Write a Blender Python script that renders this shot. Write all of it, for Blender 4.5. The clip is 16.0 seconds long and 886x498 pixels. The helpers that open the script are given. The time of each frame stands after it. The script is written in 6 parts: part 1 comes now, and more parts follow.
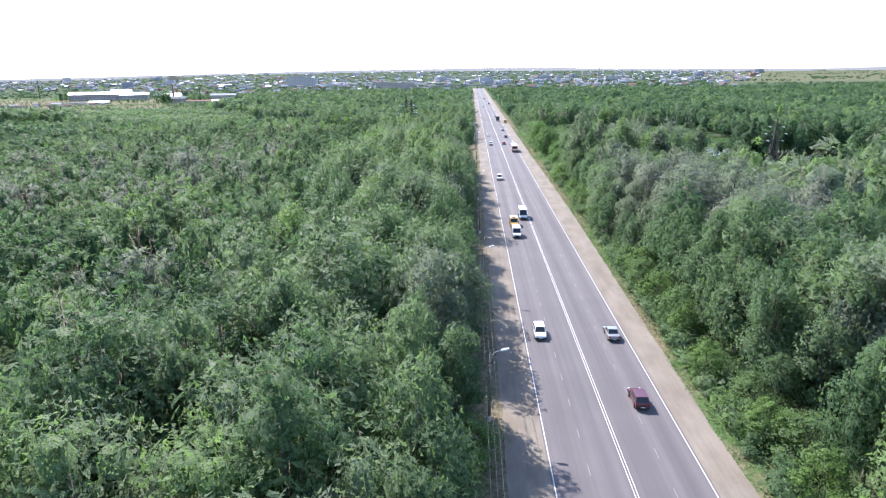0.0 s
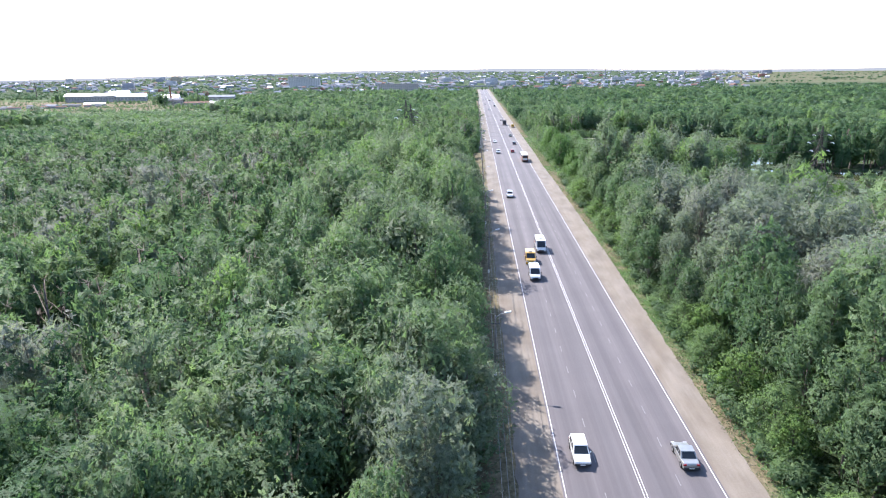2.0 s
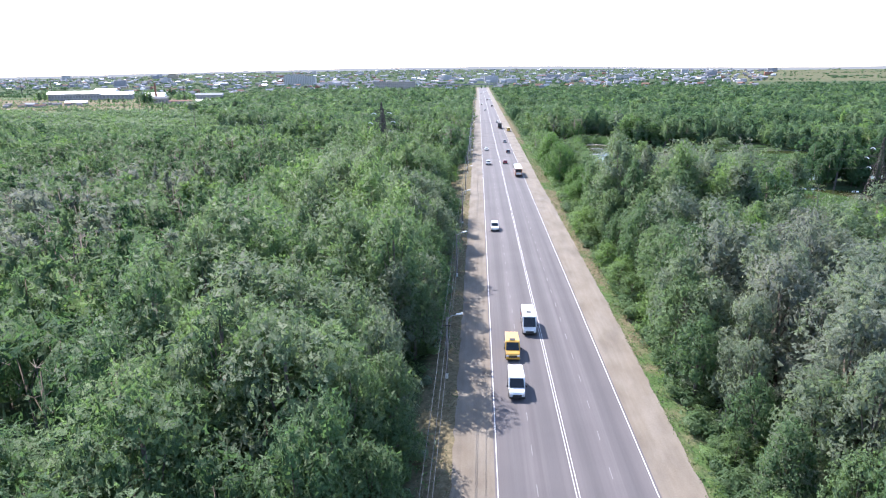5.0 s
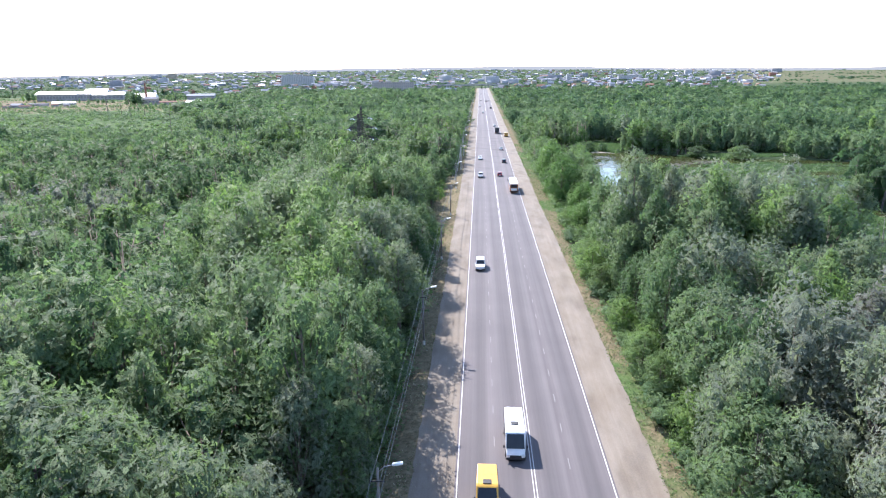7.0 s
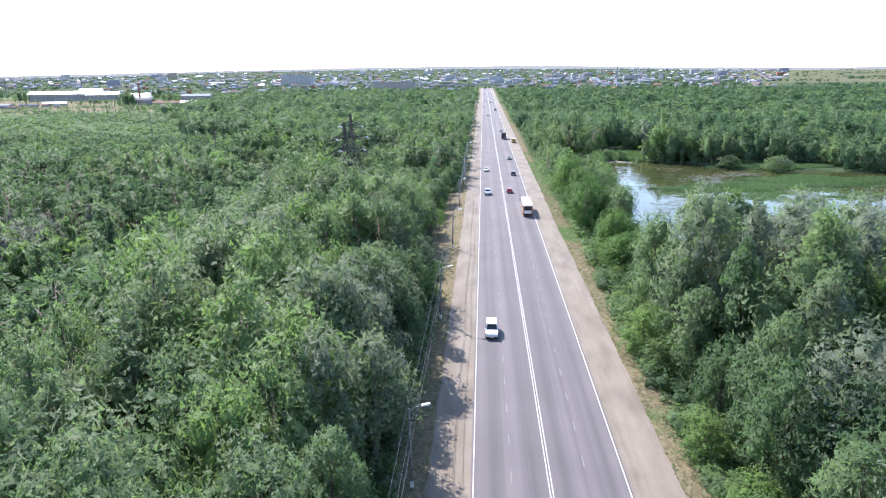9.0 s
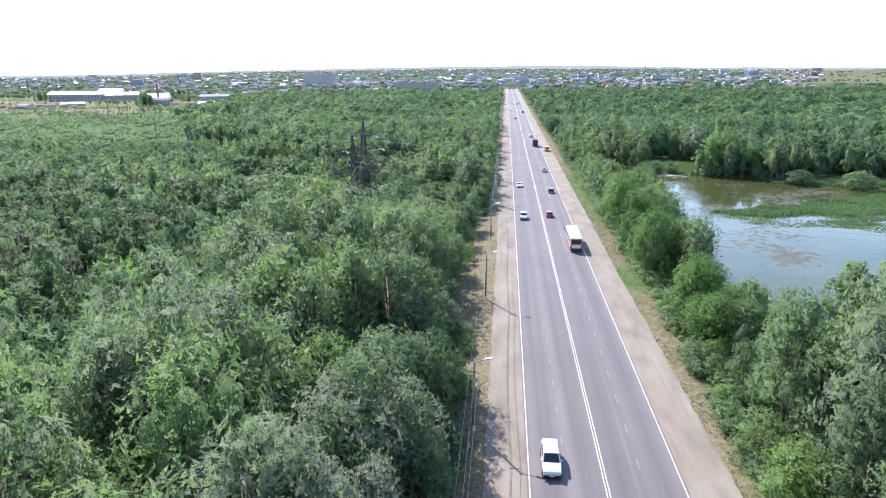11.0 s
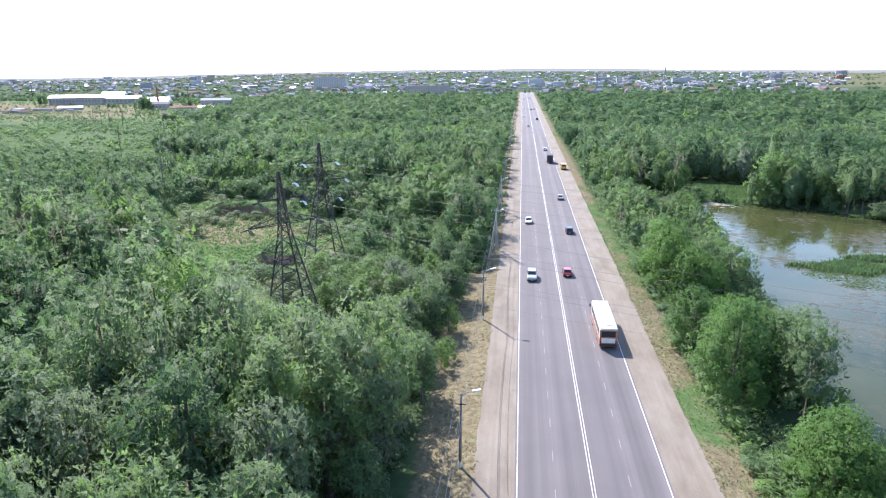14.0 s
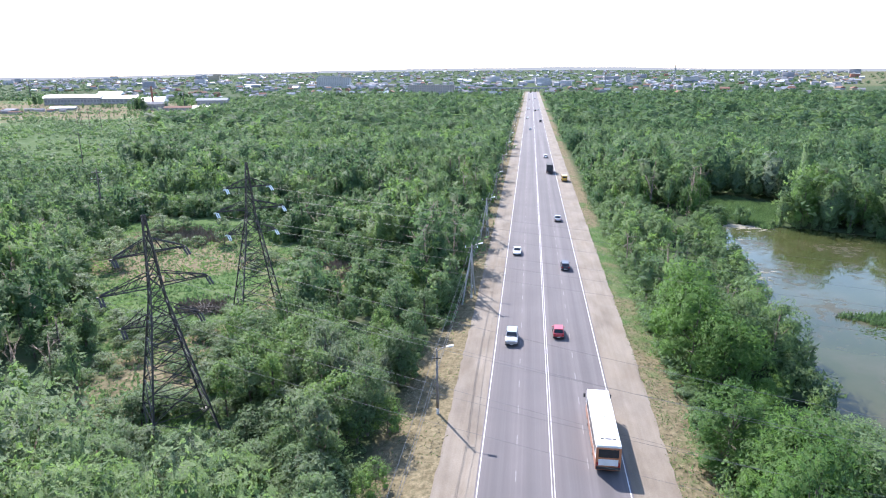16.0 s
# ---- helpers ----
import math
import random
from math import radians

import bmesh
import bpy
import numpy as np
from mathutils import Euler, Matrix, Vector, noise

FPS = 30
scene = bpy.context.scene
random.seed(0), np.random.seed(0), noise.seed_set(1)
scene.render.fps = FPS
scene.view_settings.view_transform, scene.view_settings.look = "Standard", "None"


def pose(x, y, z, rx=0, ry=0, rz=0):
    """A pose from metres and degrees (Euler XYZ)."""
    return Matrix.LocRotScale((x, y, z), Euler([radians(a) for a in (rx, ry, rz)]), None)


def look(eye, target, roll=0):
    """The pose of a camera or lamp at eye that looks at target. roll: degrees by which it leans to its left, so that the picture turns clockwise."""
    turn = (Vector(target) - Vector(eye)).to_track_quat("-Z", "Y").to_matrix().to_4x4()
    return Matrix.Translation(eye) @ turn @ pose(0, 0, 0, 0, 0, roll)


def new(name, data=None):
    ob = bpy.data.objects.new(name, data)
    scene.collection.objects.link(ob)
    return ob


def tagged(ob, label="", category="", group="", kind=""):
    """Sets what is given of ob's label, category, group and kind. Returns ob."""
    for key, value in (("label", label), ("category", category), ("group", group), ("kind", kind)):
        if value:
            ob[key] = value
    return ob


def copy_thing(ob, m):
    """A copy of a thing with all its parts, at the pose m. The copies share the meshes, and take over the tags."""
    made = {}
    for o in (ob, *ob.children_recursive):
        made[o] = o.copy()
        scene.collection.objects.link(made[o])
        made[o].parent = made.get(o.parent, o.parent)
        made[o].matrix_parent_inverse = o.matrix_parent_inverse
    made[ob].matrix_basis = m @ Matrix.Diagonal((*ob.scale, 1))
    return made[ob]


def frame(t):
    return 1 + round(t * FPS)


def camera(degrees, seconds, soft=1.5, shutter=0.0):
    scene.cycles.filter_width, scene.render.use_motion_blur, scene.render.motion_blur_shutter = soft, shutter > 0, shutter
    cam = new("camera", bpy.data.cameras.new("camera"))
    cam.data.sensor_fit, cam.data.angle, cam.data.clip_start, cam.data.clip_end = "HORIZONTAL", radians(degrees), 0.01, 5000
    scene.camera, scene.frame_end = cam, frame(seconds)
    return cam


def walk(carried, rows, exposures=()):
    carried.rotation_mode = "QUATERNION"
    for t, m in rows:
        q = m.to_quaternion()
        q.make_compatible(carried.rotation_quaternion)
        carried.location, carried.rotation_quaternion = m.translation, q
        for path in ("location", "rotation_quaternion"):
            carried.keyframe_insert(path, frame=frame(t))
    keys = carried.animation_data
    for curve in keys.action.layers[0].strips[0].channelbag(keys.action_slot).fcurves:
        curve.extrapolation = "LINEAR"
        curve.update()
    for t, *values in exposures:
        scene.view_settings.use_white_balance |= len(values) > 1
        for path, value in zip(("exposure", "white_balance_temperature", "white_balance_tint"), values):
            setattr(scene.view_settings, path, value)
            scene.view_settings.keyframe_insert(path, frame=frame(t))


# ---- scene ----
cam = camera(69.1, 16.0, soft=1.1)
PATH = [
    (0, (-15.098, -0.312, 37.534), (-15.186, 1.613, 37.001), -0.64),
    (0.5, (-15.939, 7.247, 37.582), (-16.035, 9.172, 37.049), -0.65),
    (1, (-16.292, 14.885, 37.659), (-16.393, 16.811, 37.128), -0.65),
    (1.5, (-16.125, 22.416, 37.678), (-16.227, 24.341, 37.145), -0.66),
    (2, (-15.674, 29.995, 37.736), (-15.775, 31.92, 37.205), -0.66),
    (2.5, (-15.009, 37.559, 37.767), (-15.109, 39.484, 37.234), -0.65),
    (3, (-14.125, 45.162, 37.799), (-14.225, 47.088, 37.268), -0.63),
    (3.5, (-13.05, 52.69, 37.759), (-13.151, 54.615, 37.228), -0.61),
    (4, (-11.824, 60.282, 37.737), (-11.926, 62.207, 37.204), -0.60),
    (4.2, (-11.336, 63.345, 37.728), (-11.439, 65.269, 37.194), -0.59),
    (6.3, (-6.342, 96.006, 37.522), (-6.454, 97.928, 36.982), -0.51),
    (6.5, (-5.979, 99.167, 37.516), (-6.092, 101.09, 36.977), -0.50),
    (7, (-5.374, 107.261, 37.592), (-5.486, 109.184, 37.055), -0.49),
    (7.5, (-5.075, 115.379, 37.712), (-5.185, 117.302, 37.172), -0.48),
    (8, (-5.184, 123.416, 37.824), (-5.292, 125.339, 37.285), -0.47),
    (8.5, (-5.728, 131.321, 37.914), (-5.839, 133.243, 37.374), -0.46),
    (9, (-6.69, 139.208, 38.014), (-6.81, 141.13, 37.475), -0.46),
    (9.5, (-7.784, 147.09, 38.111), (-7.913, 149.011, 37.57), -0.46),
    (10, (-8.954, 155.106, 38.216), (-9.096, 157.027, 37.678), -0.45),
    (10.2, (-9.298, 158.331, 38.234), (-9.451, 160.251, 37.696), -0.45),
    (12.3, (-10.685, 192.521, 38.649), (-10.898, 194.435, 38.109), -0.42),
    (12.5, (-10.645, 195.751, 38.662), (-10.862, 197.665, 38.124), -0.42),
    (13, (-10.11, 203.729, 38.703), (-10.335, 205.643, 38.168), -0.42),
    (13.5, (-9.094, 211.531, 38.743), (-9.325, 213.444, 38.208), -0.42),
    (14, (-7.748, 219.229, 38.778), (-7.98, 221.143, 38.246), -0.42),
    (14.5, (-6.279, 226.845, 38.829), (-6.517, 228.758, 38.296), -0.43),
    (15, (-5.037, 234.377, 38.902), (-5.281, 236.289, 38.37), -0.44),
    (15.5, (-4.025, 241.815, 38.971), (-4.277, 243.725, 38.437), -0.45),
    (16, (-3.254, 249.379, 39.056), (-3.51, 251.289, 38.521), -0.46),
]
walk(cam, [(t, look(eye, target, roll)) for t, eye, target, roll in PATH], [(0, 1.6, 6450, 16), (16, 1.6, 6450, 16)])

# ---- light ----
SUN_FROM = Vector((-5.3, 8.0, 8.4)).normalized()
world = bpy.data.worlds.new("world")
scene.world = world
world.use_nodes = True
wn = world.node_tree.nodes
sky = wn.new("ShaderNodeTexSky")
sky.sky_type = "NISHITA"
sky.sun_disc = False
sky.sun_elevation = math.asin(SUN_FROM.z)
sky.sun_rotation = math.atan2(SUN_FROM.x, SUN_FROM.y)
sky.dust_density = 0.4
sky.ozone_density = 2.0
sky.air_density = 1.0
wn["Background"].inputs["Strength"].default_value = 0.15
world.node_tree.links.new(sky.outputs[0], wn["Background"].inputs[0])
sun_data = bpy.data.lights.new("sun", "SUN")
sun_data.energy, sun_data.angle, sun_data.color = 3.8, radians(0.6), (1.0, 0.97, 0.93)
sun = new("sun", sun_data)
sun.matrix_world = look(SUN_FROM * 400, (0, 0, 0))

# ---- materials ----
def material(name, rough=0.7, metal=0.0):
    m = bpy.data.materials.new(name)
    m.use_nodes = True
    nt = m.node_tree
    b = nt.nodes["Principled BSDF"]
    b.inputs["Roughness"].default_value = rough
    b.inputs["Metallic"].default_value = metal
    return m, nt, b


def node(nt, kind, **values):
    n = nt.nodes.new(kind)
    for key, value in values.items():
        n.inputs[key.replace("_", " ")].default_value = value
    return n


def ramp(nt, source, stops):
    r = nt.nodes.new("ShaderNodeValToRGB")
    e = r.color_ramp.elements
    e[0].position, e[0].color = stops[0][0], (*stops[0][1], 1)
    e[1].position, e[1].color = stops[-1][0], (*stops[-1][1], 1)
    for pos, col in stops[1:-1]:
        x = e.new(pos)
        x.color = (*col, 1)
    nt.links.new(source, r.inputs[0])
    return r.outputs[0]


def noise_fac(nt, scale, detail=4.0, stretch=None, rough=0.55):
    geo = nt.nodes.new("ShaderNodeNewGeometry")
    src = geo.outputs["Position"]
    if stretch:
        mp = nt.nodes.new("ShaderNodeMapping")
        mp.inputs["Scale"].default_value = stretch
        nt.links.new(src, mp.inputs[0])
        src = mp.outputs[0]
    n = node(nt, "ShaderNodeTexNoise", Scale=scale, Detail=detail, Roughness=rough)
    nt.links.new(src, n.inputs["Vector"])
    return n.outputs["Fac"]


def mix(nt, fac, a, b, blend="MIX"):
    m = nt.nodes.new("ShaderNodeMix")
    m.data_type, m.blend_type = "RGBA", blend
    for sock, v in ((m.inputs[0], fac), (m.inputs[6], a), (m.inputs[7], b)):
        if hasattr(v, "is_linked"):
            nt.links.new(v, sock)
        elif isinstance(v, (int, float)):
            sock.default_value = v
        else:
            sock.default_value = (*v, 1)
    return m.outputs[2]


def maths(nt, op, a, b=0.0, clamp=False):
    m = nt.nodes.new("ShaderNodeMath")
    m.operation, m.use_clamp = op, clamp
    for sock, v in zip(m.inputs, (a, b)):
        if hasattr(v, "is_linked"):
            nt.links.new(v, sock)
        else:
            sock.default_value = v
    return m.outputs[0]


def bump(nt, b, height, strength, distance):
    n = node(nt, "ShaderNodeBump", Strength=strength, Distance=distance)
    nt.links.new(height, n.inputs["Height"])
    nt.links.new(n.outputs[0], b.inputs["Normal"])


def speckled(name, colour, rough=0.6, metal=0.0, spread=0.25, scale=3.0, strength=0.0):
    """A surface of one colour with stains and grain."""
    m, nt, b = material(name, rough, metal)
    dark = tuple(c * (1 - spread) for c in colour)
    light = tuple(min(1, c * (1 + spread * 0.6)) for c in colour)
    f = noise_fac(nt, scale, 6)
    c = ramp(nt, f, [(0.3, dark), (0.7, light)])
    nt.links.new(c, b.inputs["Base Color"])
    if strength:
        bump(nt, b, noise_fac(nt, scale * 6, 3), strength, 0.02)
    return m


def leaf_material(name, fine, gaps, contrast, gloss=0.10, shift=(1.0, 1.0, 1.0)):
    """Leaf sprays: each triangle is broken up into small upright leaves of about 1 / fine metres."""
    m, nt, b = material(name, 0.55)
    at = nt.nodes.new("ShaderNodeAttribute")
    at.attribute_name = "tint"
    geo = nt.nodes.new("ShaderNodeNewGeometry")
    base = ramp(nt, at.outputs["Fac"], [
        (0.0, (0.054, 0.104, 0.054)), (0.2, (0.082, 0.144, 0.072)), (0.4, (0.134, 0.200, 0.104)),
        (0.55, (0.142, 0.236, 0.074)), (0.7, (0.146, 0.192, 0.132)), (0.85, (0.176, 0.202, 0.170)), (1.0, (0.202, 0.204, 0.190))])
    vary = ramp(nt, geo.outputs["Random Per Island"], [(0.0, (0.88, 0.88, 0.90)), (1.0, (1.14, 1.13, 1.08))])
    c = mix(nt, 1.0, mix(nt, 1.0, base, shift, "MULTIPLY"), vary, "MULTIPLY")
    big = ramp(nt, noise_fac(nt, 0.035, 3), [(0.3, (0.86, 0.88, 0.87)), (0.7, (1.13, 1.11, 1.09))])
    c = mix(nt, 1.0, c, big, "MULTIPLY")
    grain = noise_fac(nt, fine * 1.2, 2, (1.0, 1.0, 0.6), 0.7)
    c = mix(nt, 1.0, c, ramp(nt, grain, [(0.3, (1 - 0.5 * contrast,) * 3), (0.7, (1 + 0.5 * contrast,) * 3)]), "MULTIPLY")
    nt.links.new(c, b.inputs["Base Color"])
    b.inputs["Specular IOR Level"].default_value = gloss
    bump(nt, b, noise_fac(nt, fine, 2, (1.0, 1.0, 0.6)), 0.5 * contrast, 0.5 / fine)
    tr = nt.nodes.new("ShaderNodeBsdfTranslucent")
    nt.links.new(mix(nt, 1.0, c, (1.02, 1.12, 0.82), "MULTIPLY"), tr.inputs[0])
    sh = nt.nodes.new("ShaderNodeMixShader")
    sh.inputs[0].default_value = 0.5
    nt.links.new(b.outputs[0], sh.inputs[1])
    nt.links.new(tr.outputs[0], sh.inputs[2])
    gap = maths(nt, "GREATER_THAN", noise_fac(nt, fine * 0.7, 2, (1.0, 1.0, 0.65), 0.6), gaps)
    clear = nt.nodes.new("ShaderNodeBsdfTransparent")
    cut = nt.nodes.new("ShaderNodeMixShader")
    nt.links.new(gap, cut.inputs[0])
    nt.links.new(sh.outputs[0], cut.inputs[1])
    nt.links.new(clear.outputs[0], cut.inputs[2])
    nt.links.new(cut.outputs[0], nt.nodes["Material Output"].inputs[0])
    return m


def ground_material():
    """Forest litter with undergrowth; open grass and straw where the attribute says so."""
    m, nt, b = material("ground", 1.0)
    b.inputs["Specular IOR Level"].default_value = 0.04
    at = nt.nodes.new("ShaderNodeAttribute")
    at.attribute_name = "open"
    f1, f2, f3 = noise_fac(nt, 0.25, 8), noise_fac(nt, 0.03, 4), noise_fac(nt, 1.3, 6)
    litter = ramp(nt, f1, [(0.3, (0.032, 0.046, 0.024)), (0.5, (0.052, 0.080, 0.038)), (0.7, (0.080, 0.092, 0.054))])
    grass = ramp(nt, f1, [(0.25, (0.046, 0.084, 0.030)), (0.5, (0.076, 0.128, 0.048)), (0.75, (0.118, 0.150, 0.072))])
    straw = ramp(nt, f3, [(0.3, (0.110, 0.092, 0.058)), (0.7, (0.220, 0.188, 0.125))])
    dry = nt.nodes.new("ShaderNodeAttribute")
    dry.attribute_name = "dry"
    patch = ramp(nt, maths(nt, "ADD", f2, maths(nt, "ADD", maths(nt, "MULTIPLY", dry.outputs["Fac"], 0.22), maths(nt, "MULTIPLY", noise_fac(nt, 0.4, 4), 0.25))), [(0.66, (0, 0, 0)), (0.76, (1, 1, 1))])
    tuft = ramp(nt, noise_fac(nt, 3.2, 5, None, 0.7), [(0.32, (0.62, 0.66, 0.62)), (0.68, (1.3, 1.24, 1.2))])
    open_land = mix(nt, 1.0, mix(nt, patch, grass, straw), tuft, "MULTIPLY")
    c = mix(nt, at.outputs["Fac"], litter, open_land)
    nt.links.new(c, b.inputs["Base Color"])
    bump(nt, b, f3, 0.6, 0.15)
    return m


def asphalt_material():
    m, nt, b = material("asphalt", 0.85)
    fine = noise_fac(nt, 14.0, 5)
    tracks = noise_fac(nt, 1.0, 4, (0.8, 0.008, 1.0))
    tracks2 = noise_fac(nt, 1.0, 3, (5.0, 0.02, 1.0))
    geo = nt.nodes.new("ShaderNodeNewGeometry")
    sep = nt.nodes.new("ShaderNodeSeparateXYZ")
    nt.links.new(geo.outputs["Position"], sep.inputs[0])
    lanes = maths(nt, "COSINE", maths(nt, "MULTIPLY", sep.outputs[0], 2 * math.pi / 3.65))
    lanes = maths(nt, "MULTIPLY", lanes, maths(nt, "ADD", noise_fac(nt, 0.02, 2), 0.2))
    lanes = maths(nt, "ADD", maths(nt, "MULTIPLY", lanes, 0.5), 0.5)
    stain = noise_fac(nt, 0.12, 6)
    c = ramp(nt, tracks, [(0.34, (0.078, 0.066, 0.071)), (0.5, (0.104, 0.089, 0.095)), (0.66, (0.133, 0.116, 0.122))])
    c = mix(nt, 1.0, c, ramp(nt, tracks2, [(0.3, (0.95, 0.95, 0.95)), (0.7, (1.05, 1.05, 1.05))]), "MULTIPLY")
    c = mix(nt, 1.0, c, ramp(nt, stain, [(0.3, (0.85, 0.85, 0.86)), (0.7, (1.1, 1.1, 1.09))]), "MULTIPLY")
    c = mix(nt, 1.0, c, ramp(nt, lanes, [(0.1, (0.80, 0.80, 0.815)), (0.9, (1.20, 1.19, 1.175))]), "MULTIPLY")
    c = mix(nt, 0.35, c, ramp(nt, fine, [(0.2, (0.048, 0.047, 0.049)), (0.8, (0.170, 0.162, 0.163))]))
    nt.links.new(c, b.inputs["Base Color"])
    bump(nt, b, fine, 0.3, 0.01)
    return m


def sand_material():
    m, nt, b = material("sandy_gravel", 0.95)
    f1, f2, f3 = noise_fac(nt, 0.35, 7, (1.0, 0.35, 1.0)), noise_fac(nt, 6.0, 5), noise_fac(nt, 1.0, 4, (2.2, 0.04, 1.0))
    c = ramp(nt, f1, [(0.3, (0.150, 0.122, 0.093)), (0.6, (0.206, 0.177, 0.144)), (0.8, (0.236, 0.206, 0.168))])
    c = mix(nt, 1.0, c, ramp(nt, f3, [(0.3, (0.92, 0.91, 0.90)), (0.65, (1.04, 1.04, 1.04))]), "MULTIPLY")
    c = mix(nt, 1.0, c, ramp(nt, f2, [(0.2, (0.86, 0.86, 0.86)), (0.8, (1.1, 1.1, 1.1))]), "MULTIPLY")
    c = mix(nt, 1.0, c, ramp(nt, noise_fac(nt, 0.16, 7, (1.6, 0.5, 1.0), 0.65), [(0.3, (0.80, 0.80, 0.82)), (0.5, (1.0, 1.0, 1.0)), (0.72, (1.08, 1.06, 1.03))]), "MULTIPLY")
    nt.links.new(c, b.inputs["Base Color"])
    bump(nt, b, f2, 0.5, 0.03)
    return m


def paint_line_material():
    m, nt, b = material("road_paint", 0.7)
    f = noise_fac(nt, 2.2, 6, (1.0, 0.6, 1.0))
    c = ramp(nt, f, [(0.32, (0.36, 0.36, 0.37)), (0.48, (0.58, 0.575, 0.57))])
    nt.links.new(c, b.inputs["Base Color"])
    return m


def water_material():
    m, nt, b = material("pond_water", 0.06)
    f = noise_fac(nt, 0.06, 5)
    f2 = noise_fac(nt, 0.5, 5)
    c = ramp(nt, f, [(0.3, (0.026, 0.036, 0.013)), (0.55, (0.046, 0.054, 0.019)), (0.75, (0.074, 0.070, 0.036))])
    scum = ramp(nt, maths(nt, "ADD", maths(nt, "MULTIPLY", f2, 0.4), maths(nt, "MULTIPLY", noise_fac(nt, 0.045, 4), 0.6)), [(0.49, (0, 0, 0)), (0.62, (1, 1, 1))])
    c = mix(nt, scum, c, (0.070, 0.062, 0.036))
    nt.links.new(c, b.inputs["Base Color"])
    r = nt.nodes.new("ShaderNodeMapRange")
    r.inputs[3].default_value, r.inputs[4].default_value = 0.05, 0.45
    nt.links.new(scum, r.inputs[0])
    nt.links.new(r.outputs[0], b.inputs["Roughness"])
    b.inputs["IOR"].default_value = 1.33
    b.inputs["Specular IOR Level"].default_value = 0.36
    bump(nt, b, noise_fac(nt, 2.0, 3), 0.03, 0.01)
    return m


LEAF = leaf_material("foliage", 12.0, 0.53, 0.75)
LEAF_MAPLE = leaf_material("maple_foliage", 12.0, 0.53, 0.75, 0.10, (0.70, 0.86, 0.56))
LEAF_CORE = leaf_material("foliage_inner", 8.0, 0.53, 0.8)
LEAF_MID = leaf_material("foliage_upper", 6.0, 0.54, 0.65, 0.05)
# far leaves: extra blue in the colour stands in for distance haze
LEAF_FAR = leaf_material("foliage_far_hazed", 2.6, 0.54, 0.6, 0.03, (0.99, 0.97, 1.10))
GROUND = ground_material()
ASPHALT = asphalt_material()
SAND = sand_material()
PAINT = paint_line_material()
WORN_PAINT = speckled("worn_road_paint", (0.21, 0.205, 0.205), 0.8, 0, 0.35, 3.0)
WATER = water_material()
BARK = speckled("bark", (0.135, 0.115, 0.095), 0.9, 0, 0.45, 1.5, 0.4)
PALE_BARK = speckled("dead_wood", (0.36, 0.33, 0.29), 0.9, 0, 0.3, 2.0, 0.3)
STEEL = speckled("weathered_steel", (0.060, 0.052, 0.050), 0.65, 0.35, 0.35, 2.5)
GALV = speckled("grey_metal", (0.30, 0.31, 0.32), 0.45, 0.6, 0.2, 3.0)
CONCRETE = speckled("concrete", (0.34, 0.33, 0.31), 0.85, 0, 0.25, 1.2, 0.2)
WOOD = speckled("old_wood_pole", (0.115, 0.095, 0.080), 0.85, 0, 0.35, 3.0, 0.3)
POLE = speckled("weathered_pole", (0.19, 0.17, 0.155), 0.85, 0, 0.3, 2.0, 0.2)
WIRE = speckled("wire", (0.12, 0.12, 0.12), 0.5, 0.5, 0.2, 1.0)
GLASS_INS = speckled("glass_insulator", (0.62, 0.68, 0.70), 0.2, 0, 0.15, 3.0)
DARK_INS = speckled("dark_insulator", (0.035, 0.032, 0.032), 0.35, 0, 0.2, 3.0)
LAMP_WHITE = speckled("lamp_housing", (0.78, 0.78, 0.77), 0.45, 0, 0.1, 4.0)
WHITEWASH = speckled("whitewash", (0.72, 0.71, 0.68), 0.85, 0, 0.2, 5.0)
RUBBER = speckled("rubber", (0.022, 0.022, 0.023), 0.85, 0, 0.3, 8.0)
RIM = speckled("wheel_rim", (0.38, 0.38, 0.39), 0.4, 0.7, 0.2, 8.0)
CARGLASS = speckled("car_glass", (0.022, 0.026, 0.030), 0.08, 0, 0.2, 2.0)
TRIM_BLACK = speckled("black_trim", (0.030, 0.030, 0.032), 0.6, 0, 0.3, 5.0)
LAMP_RED = speckled("tail_lamp", (0.36, 0.02, 0.02), 0.2, 0, 0.2, 8.0)
LAMP_CLEAR = speckled("head_lamp", (0.70, 0.72, 0.74), 0.1, 0, 0.1, 8.0)
PLATE = speckled("plate", (0.75, 0.75, 0.74), 0.5, 0, 0.1, 9.0)
STRAW = speckled("dry_reed", (0.42, 0.37, 0.25), 0.95, 0, 0.35, 1.5)
DEBRIS = speckled("pale_debris", (0.30, 0.275, 0.21), 0.9, 0, 0.35, 2.0)


def car_paint(name, colour, metal=0.25):
    m = speckled(name, colour, 0.32, metal, 0.10, 1.5)
    m.node_tree.nodes["Principled BSDF"].inputs["Coat Weight"].default_value = 0.6
    return m


# ---- mesh helpers ----
def part(name, bm, mat, parent=None, label="", smooth=False):
    me = bpy.data.meshes.new(name)
    bm.to_mesh(me)
    bm.free()
    me.materials.append(mat)
    if smooth:
        me.polygons.foreach_set("use_smooth", [True] * len(me.polygons))
    ob = new(name, me)
    if parent is not None:
        ob.parent = parent
    if label:
        tagged(ob, label)
    return ob


